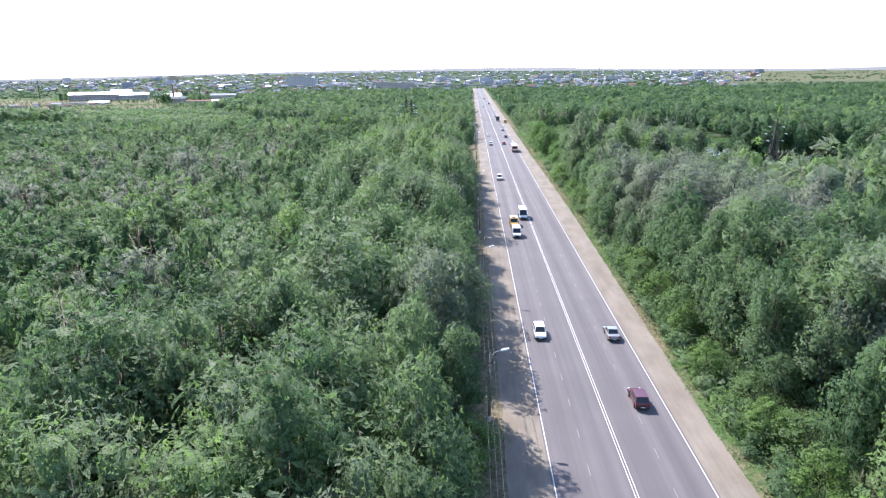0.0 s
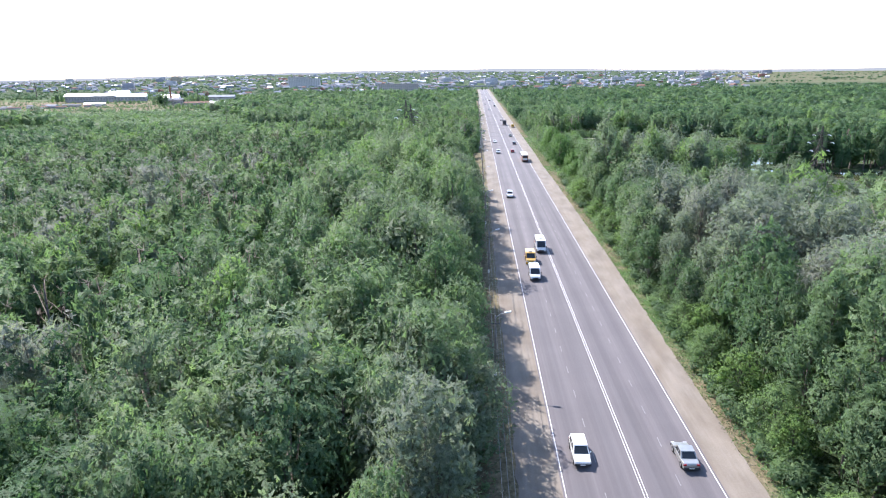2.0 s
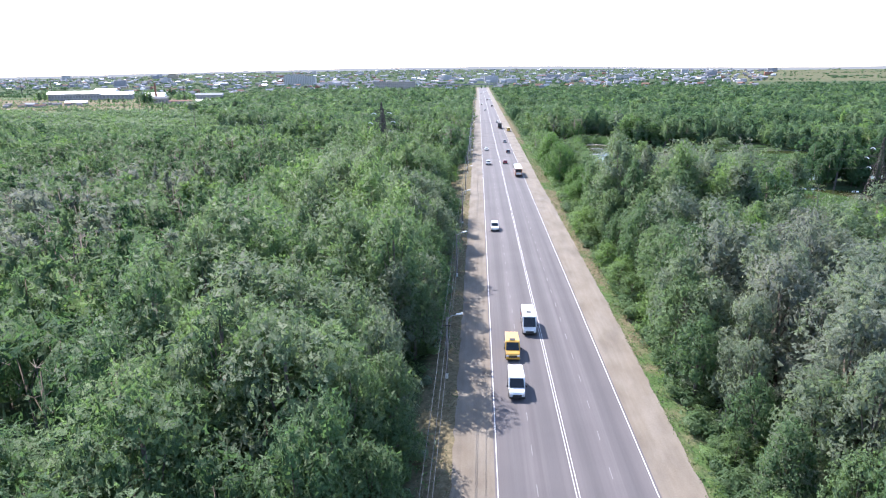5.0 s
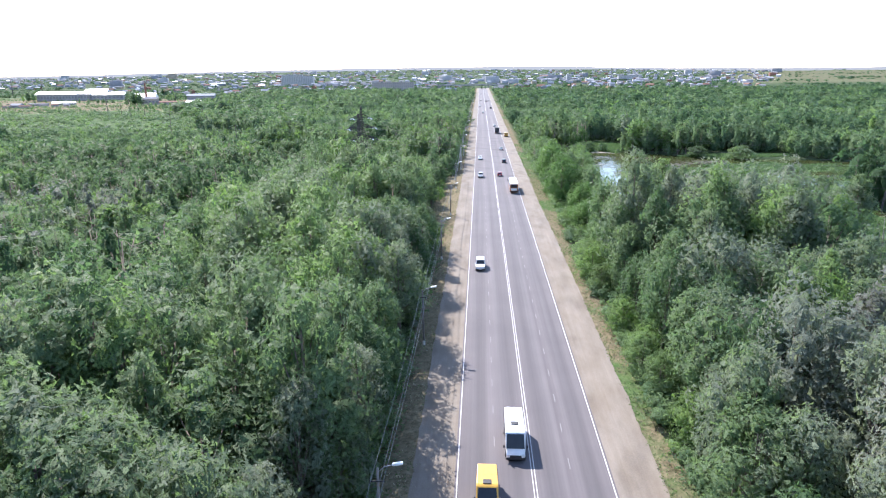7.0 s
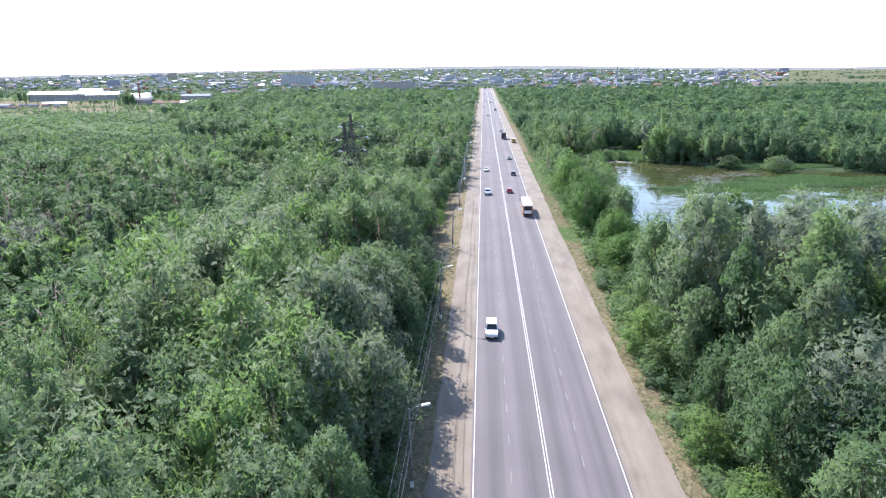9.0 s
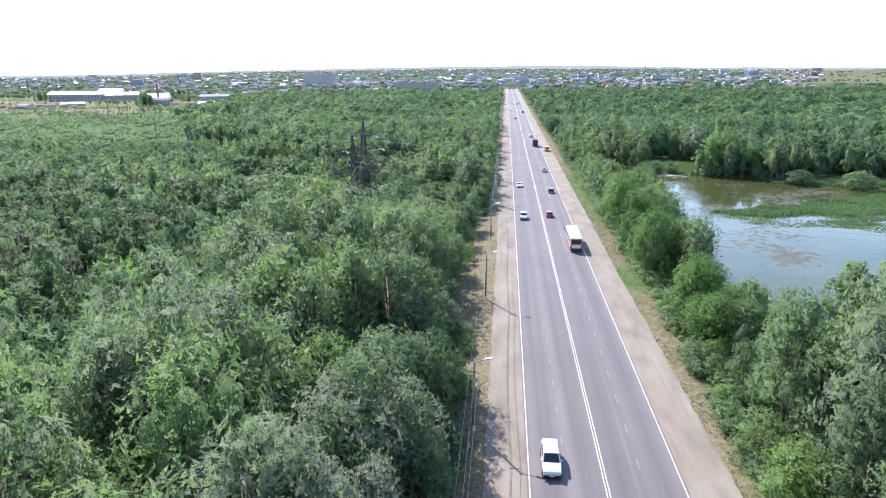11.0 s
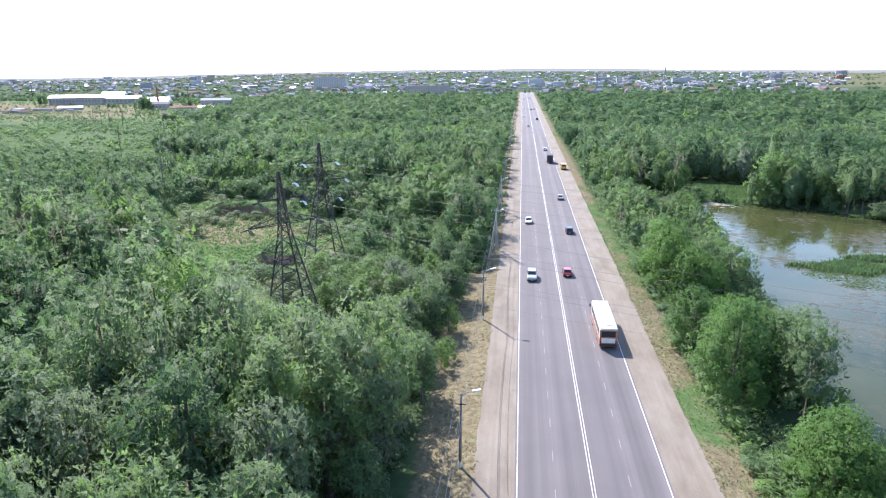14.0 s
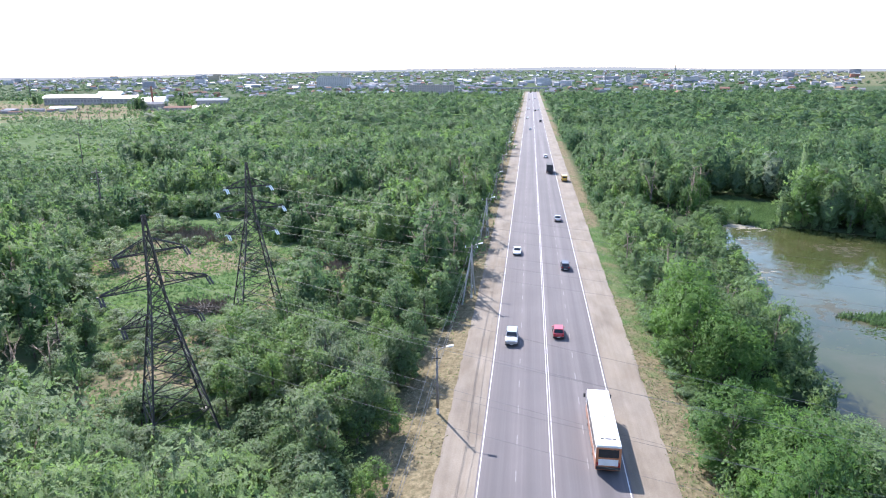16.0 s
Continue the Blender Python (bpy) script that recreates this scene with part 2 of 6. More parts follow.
def tri_mesh(name, verts, tris, mats, index=None, tint=None, smooth=False, normals=None):
    """A mesh object from arrays of points and triangles."""
    me = bpy.data.meshes.new(name)
    verts = np.asarray(verts, np.float32)
    tris = np.asarray(tris, np.int32)
    me.vertices.add(len(verts))
    me.vertices.foreach_set("co", verts.ravel())
    me.loops.add(tris.size)
    me.loops.foreach_set("vertex_index", tris.ravel())
    me.polygons.add(len(tris))
    me.polygons.foreach_set("loop_start", np.arange(0, tris.size, 3, dtype=np.int32))
    for m in mats:
        me.materials.append(m)
    if index is not None:
        me.polygons.foreach_set("material_index", np.asarray(index, np.int32))
    if tint is not None:
        a = me.attributes.new("tint", "FLOAT", "POINT")
        a.data.foreach_set("value", np.asarray(tint, np.float32))
    me.update(calc_edges=True)
    if smooth or normals is not None:
        me.polygons.foreach_set("use_smooth", np.ones(len(tris), bool))
    if normals is not None:
        a = me.attributes.new("custom_normal", "FLOAT_VECTOR", "POINT")
        a.data.foreach_set("vector", np.asarray(normals, np.float32).ravel())
    return me


def box(bm, cx, cy, cz, sx, sy, sz, bevel=0.0):
    r = bmesh.ops.create_cube(bm, size=1.0, matrix=Matrix.Translation((cx, cy, cz)) @ Matrix.Diagonal((sx, sy, sz, 1)))
    if bevel:
        es = {e for v in r["verts"] for e in v.link_edges}
        bmesh.ops.bevel(bm, geom=list(es), offset=bevel, segments=2, affect="EDGES", profile=0.6)


def beam(bm, a, b, w, w2=None, sides=4):
    """A bar from a to b."""
    a, b = Vector(a), Vector(b)
    d = b - a
    q = d.to_track_quat("Z", "Y").to_matrix().to_4x4()
    bmesh.ops.create_cone(bm, cap_ends=True, segments=sides, radius1=w, radius2=w if w2 is None else w2, depth=d.length,
                          matrix=Matrix.Translation((a + b) / 2) @ q)


def tube(bm, pts, radii, sides=4):
    """One continuous bar through several points."""
    rings = []
    for p, r in zip(pts, radii):
        rings.append([bm.verts.new(Vector(p) + Vector((math.cos(k * 2 * math.pi / sides + 0.785) * r, math.sin(k * 2 * math.pi / sides + 0.785) * r, 0))) for k in range(sides)])
    for a, b in zip(rings, rings[1:]):
        for k in range(sides):
            bm.faces.new((a[k], a[(k + 1) % sides], b[(k + 1) % sides], b[k]))
    bm.faces.new(rings[0][::-1])
    bm.faces.new(rings[-1])


def empty(name, m, label, category, group="", kind=""):
    e = new(name)
    e.matrix_world = m
    return tagged(e, label, category, group, kind)


# ---- lie of the land ----
POND = [(31, 282), (32, 300), (34, 322), (36, 340), (39, 360), (42, 382), (44, 403), (46, 424), (52, 430), (64, 426), (80, 420), (90, 410), (108, 401),
        (142, 398), (178, 380), (185, 300), (155, 245), (112, 226), (82, 230), (74, 240), (67, 254), (52, 259), (37, 266)]
CLEARING = [(-94, 362), (-108, 384), (-114, 402), (-113, 420), (-93, 424), (-78, 420), (-63, 398), (-49, 393), (-37, 380), (-35, 366), (-41, 356), (-45, 346), (-47, 330), (-40, 316), (-42, 304), (-60, 304), (-62, 325), (-72, 338), (-84, 346)]
FIELD = [(-165, 495), (-180, 540), (-230, 640), (-310, 760), (-350, 850), (-385, 990), (-400, 1140), (-620, 1310), (-960, 1310), (-980, 1000), (-790, 800), (-560, 640), (-330, 505), (-240, 485)]
REEDS = [(63, 359, 11, 4), (86, 365, 18, 7), (114, 377, 22, 10)]
PENINSULA = (130, 302, 38, 14)


def side_of(poly, x, y):
    """Signed distance to a polygon: below nought inside."""
    x, y = np.asarray(x, float), np.asarray(y, float)
    best = np.full(x.shape, 1e9)
    inside = np.zeros(x.shape, bool)
    for (x0, y0), (x1, y1) in zip(poly, poly[1:] + poly[:1]):
        dx, dy = x1 - x0, y1 - y0
        t = np.clip(((x - x0) * dx + (y - y0) * dy) / (dx * dx + dy * dy), 0, 1)
        best = np.minimum(best, np.hypot(x - x0 - t * dx, y - y0 - t * dy))
        if dy:
            inside ^= ((y0 > y) != (y1 > y)) & (x < dx * (y - y0) / dy + x0)
    return np.where(inside, -best, best)


def ellipse(e, x, y):
    return np.hypot((x - e[0]) / e[2], (y - e[1]) / e[3])


def wave(x, y, s, seed=0.0):
    """A cheap smooth unevenness between -1 and 1."""
    return (np.sin(x / s + seed) * np.cos(y / s * 1.13 + seed * 1.7) + np.sin((x + y) / s * 0.61 + seed * 2.3) * np.cos((x - y) / s * 0.53 - seed)) / 2


def upland(turn):
    """How high the land has risen at the horizon, by its bearing from the road."""
    return np.interp(turn, (-0.75, -0.6, -0.5, -0.34, -0.1, 0.05, 0.15, 0.28, 0.42, 0.7), (0, 3, 9, 28, 38, 37, 33, 21, 17, 20))


def ground_z(x, y):
    x, y = np.asarray(x, float), np.asarray(y, float)
    a = np.abs(x)
    z = -0.07 - 1.4 * np.clip((a - 12.5) / 9.0, 0, 1) + 0.25 * wave(x, y, 9.0) * np.clip((a - 16) / 10, 0, 1)
    d = side_of(POND, x, y)
    land = np.minimum(ellipse(PENINSULA, x, y), 9)
    wet = np.clip((2.0 - d) / 5.0, 0, 1) * np.clip((land - 0.8) / 0.4, 0, 1)
    z = z * (1 - wet) + wet * -3.4
    z = z - 8.0 * np.clip((y - 640) / 300, 0, 1) * np.clip((-x - 0.27 * y) / 150, 0, 1) * np.clip((2300 - y) / 700, 0, 1)
    far = np.clip((np.hypot(x, y) - 2300) / 2500, 0, 1)
    return z + far * far * upland(np.arctan2(x, y)) + far * 2 * wave(x, y, 260, 1.0)


def open_land(x, y):
    """How open the land is: 0 forest floor, 1 grass."""
    x, y = np.asarray(x, float), np.asarray(y, float)
    o = np.clip((4 - side_of(CLEARING, x, y)) / 8, 0, 1)
    o = np.maximum(o, 0.62 * np.clip((10 - side_of(FIELD, x, y)) / 30, 0, 1) + 0.38 * np.clip((y - 800) / 80, 0, 1) * (side_of(FIELD, x, y) < 10))
    o = np.maximum(o, np.clip((17.0 + 3.5 * np.exp(-((y - 304) / 38.0) ** 2) - np.abs(x)) / 2, 0, 1) * np.clip((1500 - y) / 60, 0, 1))
    o = np.maximum(o, 0.6 * np.clip((y - 1750) / 150, 0, 1) * np.clip((x - 0.33 * y) / 80, 0, 1))
    o = np.maximum(o, np.clip((-x - 0.62 * y + 20) / 30, 0, 1) * np.clip((y - 760) / 60, 0, 1) * np.clip((1400 - y) / 60, 0, 1))
    return o


def axis(parts):
    out = []
    for a, b, step in parts:
        out += list(np.arange(a, b, step))
    return np.array(out + [parts[-1][1]])


gx = axis([(-4950, -1200, 250), (-1200, -320, 40), (-320, -140, 10), (-140, -26, 4), (-26, 26, 1.5), (26, 190, 4), (190, 400, 10), (400, 1200, 40), (1200, 4950, 250)])
gy = axis([(-900, -60, 60), (-60, 210, 6), (210, 450, 3.5), (450, 560, 8), (560, 1400, 30), (1400, 4950, 150)])
GX, GY = np.meshgrid(gx, gy)
GZ = ground_z(GX, GY)
nx, ny = len(gx), len(gy)
ii = (np.arange(ny - 1)[:, None] * nx + np.arange(nx - 1)[None, :]).ravel()
tris = np.concatenate([np.stack([ii, ii + 1, ii + nx + 1], 1), np.stack([ii, ii + nx + 1, ii + nx], 1)])
me = tri_mesh("ground", np.stack([GX.ravel(), GY.ravel(), GZ.ravel()], 1), tris, [GROUND])
at = me.attributes.new("open", "FLOAT", "POINT")
at.data.foreach_set("value", open_land(GX.ravel(), GY.ravel()).astype(np.float32))
at = me.attributes.new("dry", "FLOAT", "POINT")
dry_land = 0.7 * np.clip((GY - 1750) / 150, 0, 1) * np.clip((GX - 0.33 * GY) / 80, 0, 1) + (0.85 + 0.35 * wave(GX, GY, 60.0, 2.0)) * np.clip((GY - 850) / 80, 0, 1) * np.clip((-GX - 0.40 * GY) / 60, 0, 1) * np.clip((1300 - GY) / 60, 0, 1) + np.clip((17.5 + 3.5 * np.exp(-((GY - 304) / 38.0) ** 2) - np.abs(GX)) / 3, 0, 1) * np.where(GX < 0, 1.6, 0.5) + 0.8 * (side_of(CLEARING, GX, GY) < 0) * np.clip(0.4 + wave(GX, GY, 9.0, 7.0), 0, 1) - 0.6 * (side_of(FIELD, GX, GY) < 4) * (GY < 780)
for ex, ey, er in ((-87, 399, 5.5), (-95, 404, 4.0), (-42, 379, 3.5), (-38, 371, 3.0)):
    dry_land = dry_land + 1.0 * np.clip(1.6 - np.hypot(GX - ex, GY - ey) / er, 0, 1)
at.data.foreach_set("value", dry_land.ravel().astype(np.float32))
me.polygons.foreach_set("use_smooth", [True] * len(me.polygons))
tagged(new("ground", me), "flat wooded land with litter, grass and straw patches", "ground", kind="structure")

# hills on the horizon: a backdrop strip whose pale blue glow imitates haze
HAZE = bpy.data.materials.new("distant_haze_glow")
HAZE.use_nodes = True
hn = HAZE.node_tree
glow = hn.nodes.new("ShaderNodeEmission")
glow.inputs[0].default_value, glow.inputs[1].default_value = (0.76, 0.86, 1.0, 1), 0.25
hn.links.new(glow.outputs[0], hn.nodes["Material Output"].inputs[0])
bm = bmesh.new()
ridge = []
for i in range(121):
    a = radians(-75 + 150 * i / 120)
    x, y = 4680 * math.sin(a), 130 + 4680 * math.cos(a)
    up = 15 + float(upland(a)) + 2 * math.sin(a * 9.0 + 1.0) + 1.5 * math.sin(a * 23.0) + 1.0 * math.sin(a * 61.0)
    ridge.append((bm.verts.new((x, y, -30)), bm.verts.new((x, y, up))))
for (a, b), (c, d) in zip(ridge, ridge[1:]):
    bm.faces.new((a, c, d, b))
tagged(part("backdrop", bm, HAZE), "horizon hills with haze painted as a pale blue glow", "hills", kind="structure")

bm = bmesh.new()
bm.faces.new([bm.verts.new((x, y, -2.0)) for x, y in [(22, 200), (195, 200), (195, 440), (22, 440)]])
tagged(part("water", bm, WATER), "murky green pond water with scum and sky reflections", "pond", kind="structure")

# ---- road ----
ROAD_END = 1480.0


def right_edge(y):
    """The gravel on the right grows wider along the road."""
    return 11.0 + 1.3 * min(1.0, max(0.0, (y - 60) / 110)) - 0.3 * math.exp(-((y - 296) / 26.0) ** 2)


def slab(name, x0, x1, y0, y1, top, thick, mat, label, category, step=8.0, uneven=0.0):
    """A long flat layer with slightly uneven edges."""
    rng = np.random.default_rng(int(abs(x0) * 10))
    n = int((y1 - y0) / step) + 1
    outer = 12.3 if callable(x1) else x1
    bm = bmesh.new()
    rows = []
    for i in range(n + 1):
        y = y0 + (y1 - y0) * i / n
        e0, e1 = rng.normal(0, uneven, 2)
        if callable(x1):
            e1 += x1(y) - 12.3
        rows.append([bm.verts.new(p) for p in ((x0 + e0, y, top - thick), (x0 + e0, y, top), (outer + e1, y, top), (outer + e1, y, top - thick))])
    for a, b in zip(rows, rows[1:]):
        for k in range(3):
            bm.faces.new((a[k], a[k + 1], b[k + 1], b[k]))
    bm.faces.new(rows[0][::-1])
    bm.faces.new(rows[-1])
    bmesh.ops.recalc_face_normals(bm, faces=bm.faces[:])
    return tagged(part(name, bm, mat), label, category, kind="structure")


slab("shoulder_left", -11.7, -7.2, -200, ROAD_END, -0.03, 0.5, SAND, "sandy gravel shoulder with tyre ruts", "road shoulder", 1.6, 0.08)
slab("shoulder_right", 7.2, right_edge, -200, ROAD_END, -0.03, 0.5, SAND, "broad sandy gravel shoulder", "road shoulder", 1.6, 0.07)
road = slab("road", -7.55, 7.55, -200, ROAD_END, 0.0, 0.6, ASPHALT, "grey four-lane asphalt highway with worn wheel tracks", "road", 40.0, 0.0)


def stripe(name, x, y0, y1, w, label):
    bm = bmesh.new()
    box(bm, x, (y0 + y1) / 2, 0.006, w, y1 - y0, 0.008)
    return part(name, bm, PAINT, road, label)


stripe("edge_line", -7.3, -200, ROAD_END, 0.095, "white edge line")
stripe("edge_line", 7.3, -200, ROAD_END, 0.095, "white edge line")
stripe("centre_line", -0.14, -200, ROAD_END, 0.075, "white centre line")
stripe("centre_line", 0.14, -200, ROAD_END, 0.075, "white centre line")
dash = stripe("lane_dash", -3.65, -0.9, 0.9, 0.08, "")
dash.location = (0, 299.0 - 6.6 * 40, 0)
dash.data.materials[0] = WORN_PAINT
k = 0
for x, first in ((0.0, 299.0), (7.3, 302.0)):
    for n in range(-40, 110):
        if n == -40 and x == 0.0:
            continue
        d = new("lane_dash", dash.data)
        d.parent = road
        d.location = (x, first + 6.6 * n, 0)

# ---- trees ----
def rough_ball(rng, n_ring, n_side, jitter):
    """A lumpy closed ball of unit radius: points and triangles."""
    pts = [(0, 0, -1.0)]
    for i in range(1, n_ring):
        a = math.pi * i / n_ring - math.pi / 2
        for j in range(n_side):
            b = 2 * math.pi * (j + 0.5 * (i % 2)) / n_side
            r = 1 + rng.normal(0, jitter)
            pts.append((math.cos(a) * math.cos(b) * r, math.cos(a) * math.sin(b) * r, math.sin(a) * r))
    pts.append((0, 0, 1.0))
    tri = []
    for j in range(n_side):
        tri.append((0, 1 + (j + 1) % n_side, 1 + j))
        top = 1 + (n_ring - 2) * n_side
        tri.append((len(pts) - 1, top + j, top + (j + 1) % n_side))
        for i in range(n_ring - 2):
            a, b = 1 + i * n_side + j, 1 + i * n_side + (j + 1) % n_side
            tri += [(a, b, b + n_side), (a, b + n_side, a + n_side)]
    return np.array(pts), np.array(tri)


def stick(a, b, r0, r1, sides=4):
    """A tapered limb as points and triangles."""
    a, b = np.array(a, float), np.array(b, float)
    d = (b - a) / max(1e-6, np.linalg.norm(b - a))
    u = np.cross(d, (0.3, 0.9, 0.1))
    u /= np.linalg.norm(u)
    v = np.cross(d, u)
    ang = np.arange(sides) * 2 * math.pi / sides
    ring = np.cos(ang)[:, None] * u + np.sin(ang)[:, None] * v
    pts = np.concatenate([a + ring * r0, b + ring * r1])
    tri = []
    for j in range(sides):
        k = (j + 1) % sides
        tri += [(j, k, sides + k), (j, sides + k, sides + j)]
    return pts, np.array(tri)


def joined(pieces):
    vs, ts, n = [], [], 0
    for v, t in pieces:
        vs.append(v)
        ts.append(t + n)
        n += len(v)
    return np.concatenate(vs), np.concatenate(ts)


def tree_shape(seed, leaves, leaf, lobes, style):
    """One tree 10 m high: foliage (points, triangles, count of inner triangles, normals, shade of each point) and wood (points, triangles).
    style: round, tall, thin, bush, full, spire, bare."""
    rng = np.random.default_rng(seed)
    H = 10.0
    base, wide, low = {"round": (0.20, 2.7, 0.30), "tall": (0.14, 1.9, 0.26), "thin": (0.26, 1.35, 0.3), "bush": (0.03, 4.2, 0.40), "full": (0.03, 3.3, 0.36), "spire": (0.03, 2.1, 0.30), "bare": (0.3, 1.9, 0.3)}[style]
    wood, balls = [], []
    lean = rng.normal(0, 0.25, 2)
    mid = np.array([lean[0] * 0.5, lean[1] * 0.5, H * 0.45])
    tip = np.array([lean[0], lean[1], H * 0.82])
    thick = 0.2 if style in ("round", "tall") else 0.13
    wood += [stick((0, 0, -0.4), mid, thick, thick * 0.65, 5), stick(mid, tip, thick * 0.65, 0.04, 4)]
    for i in range(lobes):
        f = (i + 0.5) / lobes
        h = H * (base + (1 - base) * (0.12 + 0.76 * f))
        env = math.sin(math.pi * min(1.0, low + (0.93 - low) * f)) ** 0.7
        ang = i * 2.4 + rng.uniform(-0.5, 0.5)
        r = wide * env * rng.uniform(0.42, 0.74)
        if i == lobes - 1:
            r *= 0.25
        c = np.array([math.cos(ang) * r + lean[0] * f, math.sin(ang) * r + lean[1] * f, h])
        s = wide * rng.uniform(0.38, 0.62) * (0.6 + 0.4 * env) * (1.35 if lobes < 4 else 1.0)
        size = np.array([s, s, s * rng.uniform(1.0, 1.45)])
        if style == "bush":
            size[2] = s * 0.8
        if lobes == 1:
            c, size = np.array([0, 0, H * 0.5]), np.array([wide, wide, H * 0.5])
        balls.append((c, size))
        if lobes > 8 or i % 2 == 0:
            wood.append(stick(mid * (0.55 + 0.5 * f), c * np.array([0.8, 0.8, 1.0]), thick * 0.38, 0.03, 3))
    wv, wt = joined(wood)
    if style == "bare":
        for c, s in balls:
            for q in range(5):
                d = rng.normal(0, 1, 3) + np.array([0, 0, 0.9])
                wood.append(stick(c * np.array([0.8, 0.8, 1.0]), c + d / np.linalg.norm(d) * s * 1.0, 0.035, 0.012, 3))
        wv, wt = joined(wood)
    link, n = [], len(wood[0][0])
    for v, t in wood[1:]:
        link.append((5, n, n + 1))
        n += len(v)
    wt = np.concatenate([wt, np.array(link)])
    if not leaves:
        return None, (wv, wt)
    foliage, cores, normals, shade, core_n = [], [], [], [], []
    weight = np.array([b[1][0] * b[1][2] for b in balls])
    weight *= np.array([0.6 + 0.8 * (b[0][2] / H) for b in balls])
    counts = np.maximum(4, (leaves * weight / weight.sum())).astype(int)
    centre = np.mean([b[0] for b in balls], 0) - np.array([0, 0, 1.2])
    puff = 0.34

    def unit(a):
        return a / (np.linalg.norm(a, axis=1)[:, None] + 1e-6)

    if 1 < lobes < 6:
        bv, bt = rough_ball(rng, 4, 5, 0.16)
        cores.append((bv * np.array([wide * 0.5, wide * 0.5, H * (1 - base) * 0.40]) + np.array([0, 0, H * (base + 0.42 * (1 - base))]), bt))
        core_n.append(unit(bv * 0.7 + np.array([0, 0, 0.5])))

    for (c, s), n in zip(balls, counts):
        if not 1 < lobes < 6:
            bv, bt = rough_ball(rng, 4, 5, 0.12) if lobes > 5 else rough_ball(rng, 3, 4, 0.22)
            cores.append((bv * s * (0.5 if lobes > 5 else 0.58) + c, bt))
            core_n.append(unit(unit(bv) * puff + unit(bv * s + c - centre) * 0.2 + np.array([0, 0, 0.7 - puff])))
        d = rng.normal(0, 1, (n * 8, 3))
        d[:, 2] += 0.3
        d = unit(d)
        p = c + d * s * rng.uniform(0.75, 1.2, (n * 8, 1))
        deep = np.zeros(len(d))
        for c2, s2 in balls:
            if c2 is not c:
                deep += np.linalg.norm((p - c2) / s2, axis=1) < 0.85
        keep_first = np.argsort(deep + 2.0 * (d[:, 2] < -0.4), kind="stable")[:n]
        d, p = d[keep_first], p[keep_first]
        out = unit(p - centre)
        lit = unit(d * puff + out * 0.2 + np.array([0, 0, 0.7 - puff]) + rng.normal(0, 0.24 if lobes > 5 else 0.32, (n, 3)))
        face = unit(d * 0.7 + lit * 0.3 + rng.normal(0, 0.5, (n, 3)))
        grow = np.array([0, 0, 1.0]) * 0.8 + d * 0.6 + rng.normal(0, 0.45, (n, 3))
        grow = unit(grow - face * np.sum(grow * face, axis=1)[:, None])
        across = np.cross(grow, face)
        ln = leaf * rng.uniform(0.6, 1.4, (n, 1))
        a = p - grow * ln * 0.62 + across * ln * 0.42
        b = p - grow * ln * 0.50 - across * ln * 0.42
        t = p + grow * ln * 0.95 + rng.normal(0, 0.08, (n, 3)) * leaf
        flip = np.sum(np.cross(b - a, t - a) * lit, axis=1) < 0
        a[flip], b[flip] = b[flip].copy(), a[flip].copy()
        foliage.append((np.stack([a, b, t], 1).reshape(-1, 3), np.arange(3 * n).reshape(-1, 3)))
        normals.append(np.repeat(lit, 3, axis=0))
        shade.append(np.full(3 * n, rng.normal(0, 0.03)))
    v, t = joined(cores + foliage)
    n_core = sum(len(q[0]) for q in cores)
    return (v, t, sum(len(q[1]) for q in cores), np.concatenate(core_n + normals), np.concatenate([np.zeros(n_core)] + shade)), (wv, wt)


# where trees stand
ZONE = np.random.default_rng(5)


def stand(x0, x1, y0, y1, step):
    """Jittered places on a grid that lie on wooded land."""
    xs, ys = np.meshgrid(np.arange(x0, x1, step), np.arange(y0, y1, step))
    x = xs.ravel() + ZONE.uniform(-0.48, 0.48, xs.size) * step
    y = ys.ravel() + ZONE.uniform(-0.48, 0.48, xs.size) * step
    left_edge = -15.7 + 1.2 * wave(y * 0, y, 7.0, 2.0) - 4.2 * np.exp(-((y - 304) / 38.0) ** 2)
    ok = (x < left_edge) | (x > 15.6 - 1.7 * np.clip((165 - y) / 60, 0, 1) + 1.5 * np.clip((y - 245) / 30, 0, 1) + 0.8 * wave(y * 0, y, 9.0))
    ok &= (side_of(POND, x, y) > 1.5) | (ellipse(PENINSULA, x, y) < 0.9)
    c = side_of(CLEARING, x, y)
    ok &= c > 0
    ok &= side_of(FIELD, x, y) > -8 + 16 * wave(x, y, 20.0)
    for px, py in ((-43, 311), (-50, 351), (110, 273)):
        ok &= np.hypot(x - px, y - py) > 4.6
    ok &= ~(ellipse((60, 447, 14, 18), x, y) < 1)
    ok &= ellipse((113, 410, 25, 9), x, y) > 1
    ok &= ~((x > 0.62 * (y - 110) - 9) & (x < 100) & (y > 230) & (y < 244) & (wave(x, y, 5.0, 8.0) > -0.25))
    ok &= ~((x > 19) & (x < 34) & ((y > 282) & (y < 290) | (y > 318) & (y < 326)))
    ok &= np.abs(x + 8) < 0.76 * (y + 6) + 34
    return x[ok], y[ok]


